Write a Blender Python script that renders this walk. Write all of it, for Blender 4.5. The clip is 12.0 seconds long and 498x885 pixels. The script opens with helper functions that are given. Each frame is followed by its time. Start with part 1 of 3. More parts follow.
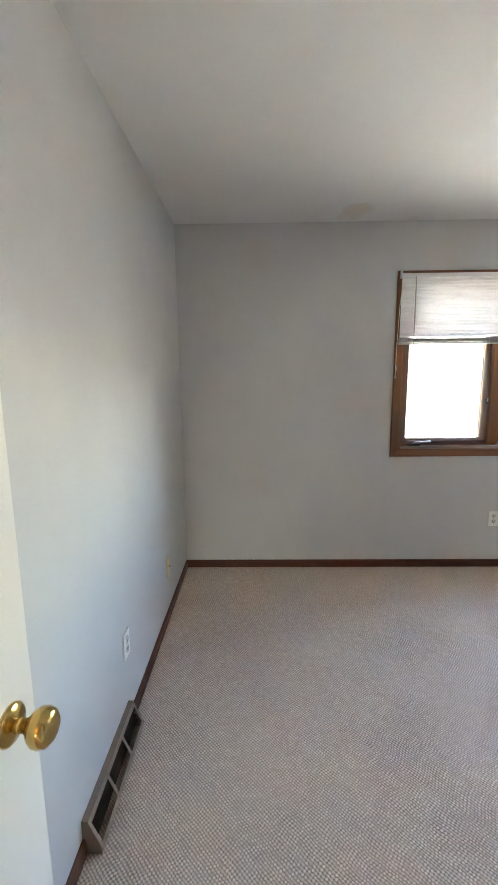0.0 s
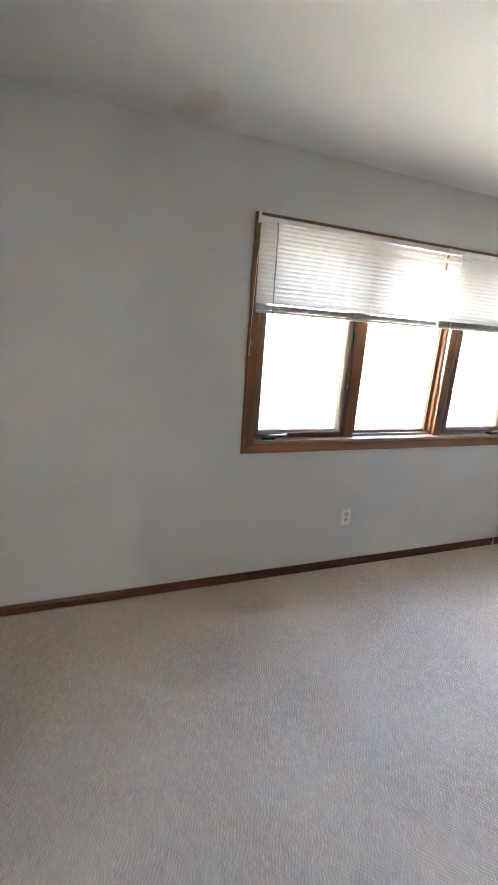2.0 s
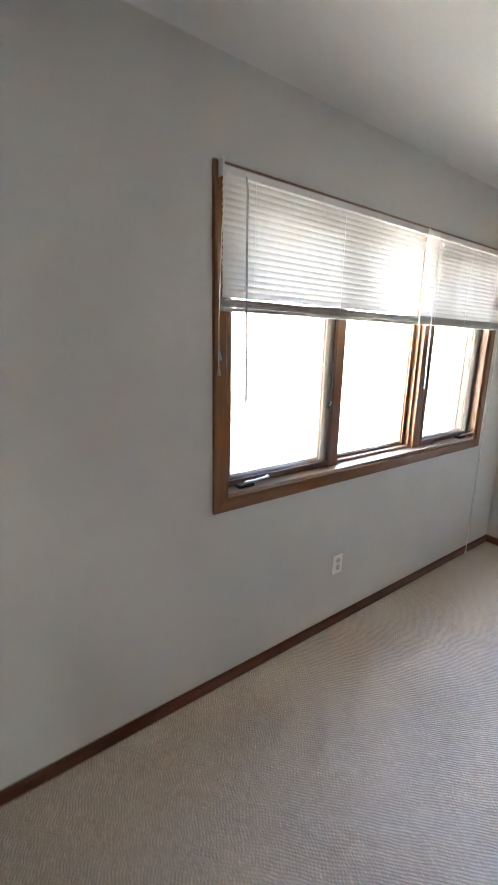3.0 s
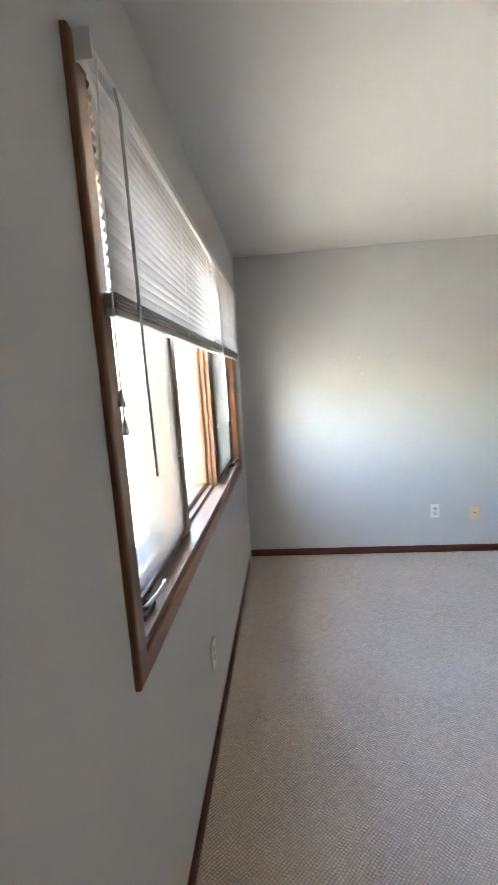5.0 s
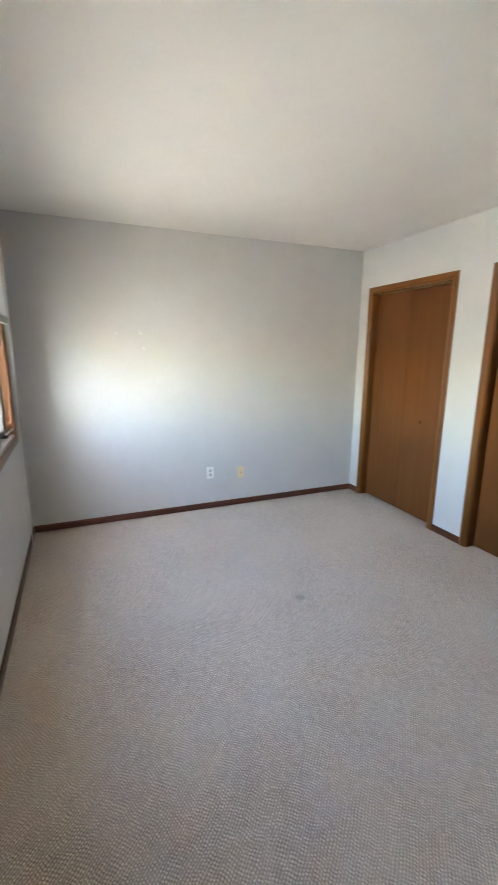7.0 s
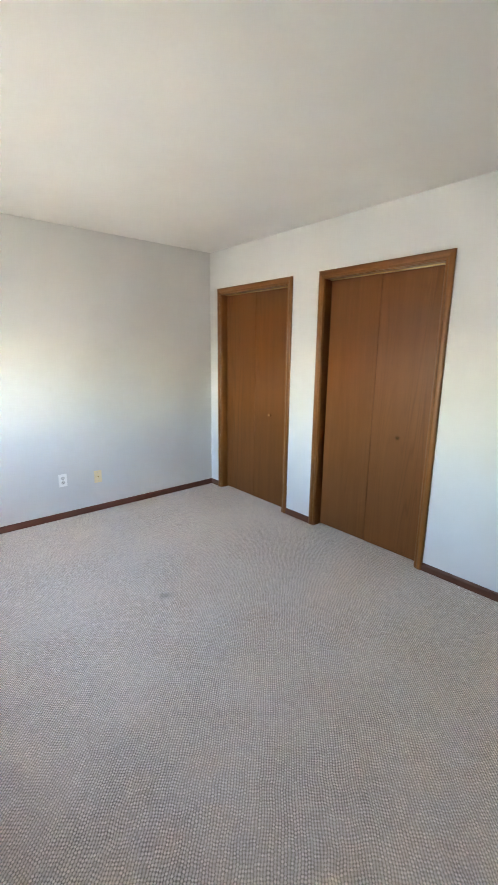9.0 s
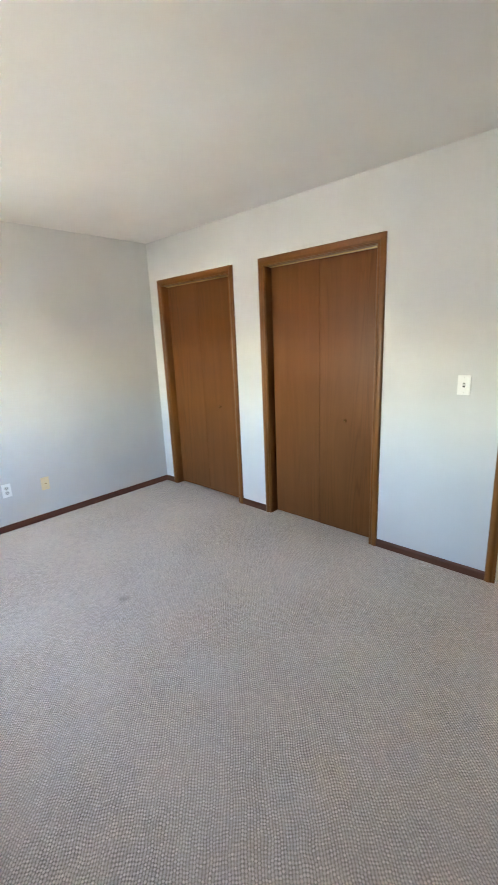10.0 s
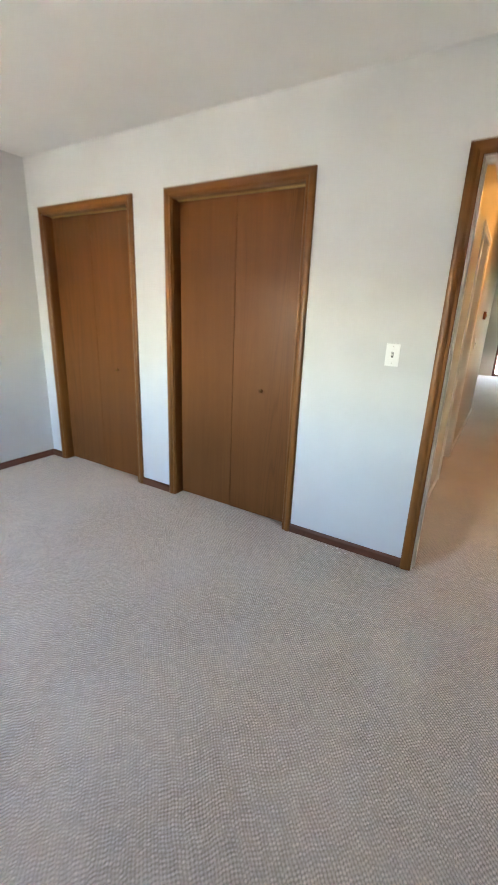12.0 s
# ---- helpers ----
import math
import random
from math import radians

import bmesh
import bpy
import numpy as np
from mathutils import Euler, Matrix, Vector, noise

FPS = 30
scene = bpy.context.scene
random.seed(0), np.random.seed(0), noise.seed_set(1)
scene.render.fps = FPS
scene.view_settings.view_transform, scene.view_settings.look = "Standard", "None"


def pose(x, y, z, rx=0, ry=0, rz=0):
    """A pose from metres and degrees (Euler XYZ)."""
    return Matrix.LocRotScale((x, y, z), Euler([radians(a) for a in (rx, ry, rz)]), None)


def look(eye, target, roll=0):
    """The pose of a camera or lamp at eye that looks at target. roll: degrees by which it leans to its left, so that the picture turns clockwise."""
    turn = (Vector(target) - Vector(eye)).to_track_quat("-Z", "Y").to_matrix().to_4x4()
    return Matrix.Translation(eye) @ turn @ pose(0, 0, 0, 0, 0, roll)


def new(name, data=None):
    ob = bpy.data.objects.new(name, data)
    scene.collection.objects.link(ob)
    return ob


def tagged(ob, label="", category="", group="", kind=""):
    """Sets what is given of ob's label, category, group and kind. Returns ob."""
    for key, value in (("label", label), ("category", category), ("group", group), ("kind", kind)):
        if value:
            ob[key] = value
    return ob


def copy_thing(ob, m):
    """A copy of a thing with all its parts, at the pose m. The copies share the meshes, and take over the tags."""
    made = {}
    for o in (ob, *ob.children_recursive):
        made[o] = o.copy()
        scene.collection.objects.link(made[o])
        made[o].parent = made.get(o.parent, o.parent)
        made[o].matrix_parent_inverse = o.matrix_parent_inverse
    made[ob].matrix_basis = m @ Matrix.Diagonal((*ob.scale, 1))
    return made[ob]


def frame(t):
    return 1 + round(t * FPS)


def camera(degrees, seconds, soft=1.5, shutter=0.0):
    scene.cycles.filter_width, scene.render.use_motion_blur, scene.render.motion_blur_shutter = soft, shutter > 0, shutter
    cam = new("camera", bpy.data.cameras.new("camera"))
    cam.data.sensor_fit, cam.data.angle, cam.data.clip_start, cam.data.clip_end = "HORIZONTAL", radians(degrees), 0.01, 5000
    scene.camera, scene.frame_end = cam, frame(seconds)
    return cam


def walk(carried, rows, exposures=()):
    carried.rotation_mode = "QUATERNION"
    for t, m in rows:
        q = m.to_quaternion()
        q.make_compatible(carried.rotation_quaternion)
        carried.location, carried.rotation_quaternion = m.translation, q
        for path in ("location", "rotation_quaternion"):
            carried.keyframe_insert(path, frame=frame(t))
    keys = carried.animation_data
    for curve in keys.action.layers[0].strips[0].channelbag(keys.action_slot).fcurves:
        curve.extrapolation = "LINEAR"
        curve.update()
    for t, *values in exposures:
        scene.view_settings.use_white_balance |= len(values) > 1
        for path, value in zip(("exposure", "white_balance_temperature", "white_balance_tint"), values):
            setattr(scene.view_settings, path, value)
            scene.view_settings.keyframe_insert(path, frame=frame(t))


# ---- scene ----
cam = camera(62.1, 12.0, shutter=0.5)

PATH = [
    (0, (0.541, 0.172, 1.454), (0.505, 2.144, 1.126), -0.6),
    (0.5, (0.527, 0.244, 1.455), (0.535, 2.215, 1.112), -0.3),
    (1, (0.526, 0.367, 1.466), (0.822, 2.306, 1.074), 2.6),
    (1.5, (0.664, 0.599, 1.545), (1.266, 2.45, 1.084), 5.8),
    (2, (0.723, 0.952, 1.52), (1.413, 2.761, 1.019), 4.0),
    (2.5, (0.667, 1.361, 1.539), (1.641, 3.055, 1.113), 4.3),
    (2.7, (0.675, 1.536, 1.538), (1.732, 3.178, 1.106), 3.1),
    (4.3, (0.722, 2.616, 1.461), (2.461, 3.514, 1.047), -4.7),
    (4.5, (0.73, 2.68, 1.473), (2.581, 3.353, 1.121), -5.6),
    (5, (0.726, 2.784, 1.502), (2.695, 2.966, 1.204), -3.6),
    (5.5, (0.691, 2.827, 1.511), (2.66, 2.782, 1.161), -1.0),
    (6, (0.633, 2.807, 1.528), (2.571, 2.495, 1.142), 0.1),
    (6.5, (0.557, 2.734, 1.461), (2.45, 2.215, 1.079), 0.6),
    (7, (0.474, 2.707, 1.493), (2.278, 1.962, 1.056), 0.4),
    (7.5, (0.441, 2.681, 1.495), (2.163, 1.754, 1.075), 1.2),
    (9.3, (0.389, 2.633, 1.486), (1.827, 1.317, 1.038), -0.3),
    (9.5, (0.382, 2.627, 1.489), (1.796, 1.289, 1.031), -1.1),
    (10, (0.381, 2.59, 1.482), (1.712, 1.177, 1.002), -2.5),
    (10.5, (0.443, 2.569, 1.463), (1.659, 1.055, 0.983), -0.3),
    (11, (0.49, 2.566, 1.454), (1.611, 0.958, 1.059), 0.7),
    (11.5, (0.546, 2.513, 1.427), (1.591, 0.875, 0.953), 2.1),
    (12, (0.597, 2.23, 1.355), (1.581, 0.595, 0.759), 2.3),
]
walk(cam, [(t, look(eye, target, roll)) for t, eye, target, roll in PATH],
     [(0.0, 6.58, 7300, 12), (1.0, 6.58, 7300, 12), (2.7, 6.48, 7300, 12), (4.3, 6.2, 7300, 12), (5.5, 6.1, 7400, 12), (7.0, 6.24, 7500, 12), (7.7, 6.38, 7550, 12), (9.3, 6.4, 7550, 12), (12.0, 6.5, 7500, 12)])

# ---------------------------------------------------------------- light
world = bpy.data.worlds.new("sky")
scene.world = world
world.use_nodes = True
wn = world.node_tree
sky = wn.nodes.new("ShaderNodeTexSky")
sky.sky_type = "NISHITA"
sky.sun_disc = False
sky.sun_elevation = radians(42)
sky.sun_rotation = radians(262)
sky.air_density, sky.dust_density, sky.ozone_density = 1.0, 1.1, 0.8
wn.links.new(sky.outputs["Color"], wn.nodes["Background"].inputs["Color"])
wn.nodes["Background"].inputs["Strength"].default_value = 0.135

sun_data = bpy.data.lights.new("sun", "SUN")
sun_data.energy, sun_data.angle, sun_data.color = 2.9, radians(0.5), (1.0, 0.93, 0.83)
sun = new("sun", sun_data)
sun.matrix_world = look((-21.3, -3.0, 19.4), (0, 0, 0))

for name, x, y, z, w_, h_, turn in (("window_daylight", 2.6, 3.30, 1.49, 2.08, 1.17, -90), ("patio_daylight", 0.56, -10.76, 1.02, 0.61, 2.05, 90)):
    d = bpy.data.lights.new(name, "AREA")
    d.shape, d.size, d.size_y = "RECTANGLE", w_, h_
    d.cycles.is_portal = True
    new(name, d).matrix_world = pose(x, y, z, turn, 0, 0)

# room size: x from the west wall, y from the closet wall, z from the carpet
W, L, H = 4.10, 3.137, 2.446
WT = 0.115                      # partition thickness
NT = 0.17                       # outer wall thickness


# ---------------------------------------------------------------- materials
def material(name):
    m = bpy.data.materials.new(name)
    m.use_nodes = True
    nt = m.node_tree
    return m, nt, nt.nodes["Principled BSDF"]


def node(nt, kind, **values):
    n = nt.nodes.new(kind)
    for key, value in values.items():
        n.inputs[key].default_value = value
    return n


def coords(nt, scale, space="Object", shift_random=False, turn=0.0):
    tc = nt.nodes.new("ShaderNodeTexCoord")
    mp = nt.nodes.new("ShaderNodeMapping")
    mp.inputs["Scale"].default_value = scale
    mp.inputs["Rotation"].default_value = (0, 0, turn)
    if space == "World":
        geo = nt.nodes.new("ShaderNodeNewGeometry")
        nt.links.new(geo.outputs["Position"], mp.inputs["Vector"])
    else:
        nt.links.new(tc.outputs["Object"], mp.inputs["Vector"])
    if shift_random:
        info = nt.nodes.new("ShaderNodeObjectInfo")
        mul = nt.nodes.new("ShaderNodeMath")
        mul.operation = "MULTIPLY"
        mul.inputs[1].default_value = 37.0
        nt.links.new(info.outputs["Random"], mul.inputs[0])
        nt.links.new(mul.outputs[0], mp.inputs["Location"])
    return mp.outputs["Vector"]


def noise_of(nt, vec, scale, detail=3.0, rough=0.55, distortion=0.0):
    n = node(nt, "ShaderNodeTexNoise", Scale=scale, Detail=detail, Roughness=rough, Distortion=distortion)
    nt.links.new(vec, n.inputs["Vector"])
    return n.outputs["Fac"]


def ramp(nt, fac, stops):
    r = nt.nodes.new("ShaderNodeValToRGB")
    while len(r.color_ramp.elements) < len(stops):
        r.color_ramp.elements.new(0.5)
    for e, (p, c) in zip(r.color_ramp.elements, stops):
        e.position, e.color = p, (*c, 1.0)
    nt.links.new(fac, r.inputs["Fac"])
    return r.outputs["Color"]


def math_of(nt, op, a, b=None):
    n = nt.nodes.new("ShaderNodeMath")
    n.operation = op
    for k, v in enumerate((a, b)):
        if v is None:
            continue
        if isinstance(v, (int, float)):
            n.inputs[k].default_value = v
        else:
            nt.links.new(v, n.inputs[k])
    return n.outputs[0]


def mixed(nt, fac, a, b):
    n = nt.nodes.new("ShaderNodeMix")
    n.data_type = "RGBA"
    for sock, v in ((n.inputs[0], fac), (n.inputs[6], a), (n.inputs[7], b)):
        if isinstance(v, (int, float)):
            sock.default_value = v
        elif isinstance(v, tuple):
            sock.default_value = (*v, 1.0)
        else:
            nt.links.new(v, sock)
    return n.outputs[2]


def bumped(nt, bsdf, height, strength, distance):
    b = nt.nodes.new("ShaderNodeBump")
    b.inputs["Strength"].default_value = strength
    b.inputs["Distance"].default_value = distance
    nt.links.new(height, b.inputs["Height"])
    nt.links.new(b.outputs["Normal"], bsdf.inputs["Normal"])


def paint_material(name, colour, rough=0.55, nap=0.35, drift=0.05):
    """Rolled wall paint: a fine nap, broad unevenness and a few scuffs."""
    m, nt, b = material(name)
    vec = coords(nt, (1, 1, 1), "World")
    broad = noise_of(nt, vec, 1.3, 3.0)
    lo = tuple(c * (1 - drift) for c in colour)
    hi = tuple(min(1, c * (1 + drift)) for c in colour)
    col = ramp(nt, broad, [(0.3, lo), (0.7, hi)])
    nt.links.new(col, b.inputs["Base Color"])
    gloss = noise_of(nt, vec, 6.0, 2.0)
    nt.links.new(math_of(nt, "ADD", math_of(nt, "MULTIPLY", gloss, 0.14), rough - 0.07), b.inputs["Roughness"])
    b.inputs["Specular IOR Level"].default_value = 0.4
    bumped(nt, b, noise_of(nt, vec, 320.0, 3.0), nap, 0.0006)
    return m


def ceiling_material():
    """White lightly textured plaster with a dried tan water mark near the window wall."""
    m, nt, b = material("ceiling_plaster")
    vec = coords(nt, (1, 1, 1), "World")
    col = ramp(nt, noise_of(nt, vec, 1.1, 4.0), [(0.3, (0.74, 0.73, 0.705)), (0.7, (0.80, 0.79, 0.765))])
    for cx, cy, r, tint, amount in ((1.18, 2.93, 0.09, (0.64, 0.53, 0.38), 0.50), (1.13, 3.05, 0.070, (0.62, 0.52, 0.38), 0.38)):
        d = nt.nodes.new("ShaderNodeVectorMath")
        d.operation = "DISTANCE"
        warp = nt.nodes.new("ShaderNodeVectorMath")
        warp.operation = "MULTIPLY_ADD"
        wob = node(nt, "ShaderNodeTexNoise", Scale=9.0, Detail=4.0)
        nt.links.new(vec, wob.inputs["Vector"])
        nt.links.new(wob.outputs["Color"], warp.inputs[0])
        warp.inputs[1].default_value = (0.16, 0.16, 0.0)
        nt.links.new(vec, warp.inputs[2])
        nt.links.new(warp.outputs[0], d.inputs[0])
        d.inputs[1].default_value = (cx + 0.08, cy + 0.08, H)
        fac = ramp(nt, d.outputs["Value"], [(r * 0.55, (amount,) * 3), (r * 0.95, (amount * 0.75,) * 3), (r * 1.25, (0, 0, 0))])
        col = mixed(nt, fac, col, tint)
    nt.links.new(col, b.inputs["Base Color"])
    b.inputs["Roughness"].default_value = 0.8
    b.inputs["Specular IOR Level"].default_value = 0.2
    h = math_of(nt, "ADD", noise_of(nt, vec, 45.0, 4.0), math_of(nt, "MULTIPLY", noise_of(nt, vec, 180.0, 2.0), 0.5))
    bumped(nt, b, h, 0.35, 0.0015)
    return m


def carpet_material():
    """Looped berber: staggered rows of loops, flecked beige and grey, with traffic marks and painted shade between
    loops.
    """
    m, nt, b = material("berber_carpet")
    flat = coords(nt, (1.0, 1.0, 1.0), "World", turn=radians(45))
    vec = flat
    wob = node(nt, "ShaderNodeTexNoise", Scale=22.0, Detail=2.0)
    nt.links.new(vec, wob.inputs["Vector"])
    warp = nt.nodes.new("ShaderNodeVectorMath")
    warp.operation = "MULTIPLY_ADD"
    warp.inputs[1].default_value = (0.0095, 0.0095, 0.0)
    nt.links.new(wob.outputs["Color"], warp.inputs[0])
    nt.links.new(vec, warp.inputs[2])
    # ribs of loops: each rib is cut into loops with its own offset
    axes = nt.nodes.new("ShaderNodeSeparateXYZ")
    slow = node(nt, "ShaderNodeTexNoise", Scale=5.0, Detail=1.0)
    nt.links.new(vec, slow.inputs["Vector"])
    drift = nt.nodes.new("ShaderNodeVectorMath")
    drift.operation = "MULTIPLY_ADD"
    drift.inputs[1].default_value = (0.022, 0.022, 0.0)
    nt.links.new(slow.outputs["Color"], drift.inputs[0])
    nt.links.new(warp.outputs[0], drift.inputs[2])
    nt.links.new(drift.outputs[0], axes.inputs[0])
    u = math_of(nt, "MULTIPLY", axes.outputs[1], 104.0)
    rib = math_of(nt, "FLOOR", u, 0.0)
    shift = nt.nodes.new("ShaderNodeTexWhiteNoise")
    shift.noise_dimensions = "1D"
    nt.links.new(rib, shift.inputs["W"])
    v = math_of(nt, "ADD", math_of(nt, "MULTIPLY", axes.outputs[0], 92.0), math_of(nt, "MULTIPLY", shift.outputs["Value"], 0.8))
    pick = nt.nodes.new("ShaderNodeCombineXYZ")
    nt.links.new(rib, pick.inputs[0])
    nt.links.new(math_of(nt, "FLOOR", v, 0.0), pick.inputs[1])
    tone = nt.nodes.new("ShaderNodeTexWhiteNoise")
    tone.noise_dimensions = "2D"
    nt.links.new(pick.outputs[0], tone.inputs["Vector"])
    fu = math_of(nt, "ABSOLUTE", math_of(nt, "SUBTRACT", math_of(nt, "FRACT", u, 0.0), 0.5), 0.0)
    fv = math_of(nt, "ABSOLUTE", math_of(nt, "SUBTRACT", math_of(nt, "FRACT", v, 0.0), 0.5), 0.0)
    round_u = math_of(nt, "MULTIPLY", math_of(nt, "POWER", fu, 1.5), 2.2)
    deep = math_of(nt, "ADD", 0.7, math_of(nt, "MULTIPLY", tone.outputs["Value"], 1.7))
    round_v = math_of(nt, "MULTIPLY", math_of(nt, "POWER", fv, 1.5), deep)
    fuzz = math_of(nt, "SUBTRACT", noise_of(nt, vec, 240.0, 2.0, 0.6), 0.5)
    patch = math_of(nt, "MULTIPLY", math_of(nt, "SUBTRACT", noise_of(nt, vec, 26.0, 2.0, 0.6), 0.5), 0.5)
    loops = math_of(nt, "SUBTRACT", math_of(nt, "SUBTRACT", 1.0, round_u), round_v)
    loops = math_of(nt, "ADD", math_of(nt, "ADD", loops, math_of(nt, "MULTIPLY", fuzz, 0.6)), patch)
    fleck = math_of(nt, "ADD", math_of(nt, "MULTIPLY", noise_of(nt, vec, 60.0, 3.0, 0.6), 0.6), math_of(nt, "MULTIPLY", tone.outputs["Value"], 0.4))
    broad = noise_of(nt, vec, 1.7, 5.0, 0.6)
    yarn = ramp(nt, fleck, [(0.2, (0.50, 0.418, 0.35)), (0.5, (0.715, 0.61, 0.52)), (0.8, (0.92, 0.805, 0.705))])
    # the loops' self-shadow is put into the colour as a dark tone around each
    shaded_loops = mixed(nt, ramp(nt, loops, [(0.0, (0, 0, 0)), (0.45, (0.55, 0.55, 0.55)), (0.88, (1, 1, 1))]), (0.235, 0.194, 0.165), yarn)
    worn = mixed(nt, ramp(nt, broad, [(0.38, (0.0, 0.0, 0.0)), (0.68, (0.35, 0.35, 0.35))]), shaded_loops, (0.69, 0.60, 0.525))
    spot = nt.nodes.new("ShaderNodeVectorMath")
    spot.operation = "DISTANCE"
    place = coords(nt, (1, 1, 1), "World")
    nt.links.new(place, spot.inputs[0])
    spot.inputs[1].default_value = (2.47, 1.535, 0.0)
    worn = mixed(nt, ramp(nt, spot.outputs["Value"], [(0.010, (0.4, 0.4, 0.4)), (0.045, (0, 0, 0))]), worn, (0.12, 0.10, 0.085))
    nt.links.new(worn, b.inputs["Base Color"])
    b.inputs["Roughness"].default_value = 0.95
    b.inputs["Specular IOR Level"].default_value = 0.1
    b.inputs["Sheen Weight"].default_value = 0.35
    b.inputs["Sheen Roughness"].default_value = 0.5
    b.inputs["Sheen Tint"].default_value = (1.0, 0.88, 0.76, 1.0)
    h = math_of(nt, "ADD", loops, math_of(nt, "MULTIPLY", fleck, 0.5))
    bumped(nt, b, h, 0.4, 0.003)
    return m


def wood_material(name, dark, light, axis, rough=0.34, coarse=14.0, streak=0.3, relief=0.25, gloss=0.35):
    """Stained, varnished wood with grain along one axis (0, 1 or 2) of the object."""
    m, nt, b = material(name)
    s = [1.0, 1.0, 1.0]
    s[axis] = 0.06
    vec = coords(nt, tuple(s), "Object", shift_random=True)
    broad = noise_of(nt, vec, coarse, 4.0, 0.6, 0.6)
    fine = noise_of(nt, vec, coarse * 16, 3.0, 0.7)
    g = math_of(nt, "ADD", math_of(nt, "MULTIPLY", broad, 1 - streak), math_of(nt, "MULTIPLY", fine, streak))
    col = ramp(nt, g, [(0.34, dark), (0.50, tuple((a + c) / 2 for a, c in zip(dark, light))), (0.66, light)])
    nt.links.new(col, b.inputs["Base Color"])
    nt.links.new(math_of(nt, "ADD", math_of(nt, "MULTIPLY", fine, 0.2), rough - 0.1), b.inputs["Roughness"])
    b.inputs["Specular IOR Level"].default_value = gloss
    bumped(nt, b, fine, relief, 0.0006)
    return m


def veneer_material(name, dark, light):
    """Varnished flat-cut oak veneer: fine upright pores and a soft arched figure up the middle of each leaf."""
    m, nt, b = material(name)
    vec = coords(nt, (1.0, 1.0, 0.05), "Object", shift_random=True)
    pores = noise_of(nt, vec, 170.0, 3.0, 0.7)
    bands = noise_of(nt, vec, 16.0, 3.0, 0.6, 0.4)
    arch = coords(nt, (1.0, 0.0, 0.045), "Object", shift_random=True)
    wave = nt.nodes.new("ShaderNodeTexNoise")
    wave.inputs["Scale"].default_value = 5.5
    wave.inputs["Detail"].default_value = 1.5
    wave.inputs["Distortion"].default_value = 0.35
    nt.links.new(arch, wave.inputs["Vector"])
    rings = math_of(nt, "ABSOLUTE", math_of(nt, "SUBTRACT", math_of(nt, "FRACT", math_of(nt, "MULTIPLY", wave.outputs["Fac"], 26.0)), 0.5))
    line = ramp(nt, rings, [(0.30, (0, 0, 0)), (0.48, (1, 1, 1))])
    patchy = ramp(nt, noise_of(nt, arch, 3.0, 2.0), [(0.45, (0, 0, 0)), (0.62, (1, 1, 1))])
    figure = math_of(nt, "MULTIPLY", line, patchy)
    g = math_of(nt, "ADD", math_of(nt, "MULTIPLY", bands, 0.65), math_of(nt, "MULTIPLY", pores, 0.35))
    col = ramp(nt, g, [(0.34, dark), (0.66, light)])
    col = mixed(nt, math_of(nt, "MULTIPLY", figure, 0.42), col, tuple(c * 0.62 for c in dark))
    nt.links.new(col, b.inputs["Base Color"])
    rough = math_of(nt, "ADD", math_of(nt, "MULTIPLY", pores, 0.16), 0.28)
    nt.links.new(math_of(nt, "SUBTRACT", rough, math_of(nt, "MULTIPLY", figure, 0.05)), b.inputs["Roughness"])
    b.inputs["Specular IOR Level"].default_value = 0.17
    bumped(nt, b, math_of(nt, "SUBTRACT", pores, math_of(nt, "MULTIPLY", figure, 0.9)), 0.5, 0.0007)
    return m


def plain_material(name, colour, rough=0.5, metal=0.0, grain=60.0, drift=0.08, bump=0.1):
    m, nt, b = material(name)
    vec = coords(nt, (1, 1, 1), "Object")
    n = noise_of(nt, vec, grain, 3.0)
    col = ramp(nt, n, [(0.3, tuple(c * (1 - drift) for c in colour)), (0.7, tuple(min(1, c * (1 + drift)) for c in colour))])
    nt.links.new(col, b.inputs["Base Color"])
    b.inputs["Metallic"].default_value = metal
    nt.links.new(math_of(nt, "ADD", math_of(nt, "MULTIPLY", n, 0.1), rough - 0.05), b.inputs["Roughness"])
    if bump:
        bumped(nt, b, n, bump, 0.0005)
    return m


def glass_material():
    m, nt, b = material("window_glass")
    nt.nodes.remove(b)
    clear = node(nt, "ShaderNodeBsdfTransparent", Color=(0.95, 0.965, 0.96, 1))
    gloss = node(nt, "ShaderNodeBsdfGlossy", Roughness=0.02)
    edge = node(nt, "ShaderNodeLayerWeight", Blend=0.5)
    share = math_of(nt, "ADD", math_of(nt, "MULTIPLY", math_of(nt, "POWER", edge.outputs["Facing"], 4.0), 0.7), 0.03)
    mix = nt.nodes.new("ShaderNodeMixShader")
    nt.links.new(share, mix.inputs[0])
    nt.links.new(clear.outputs[0], mix.inputs[1])
    nt.links.new(gloss.outputs[0], mix.inputs[2])
    nt.links.new(mix.outputs[0], nt.nodes["Material Output"].inputs["Surface"])
    return m


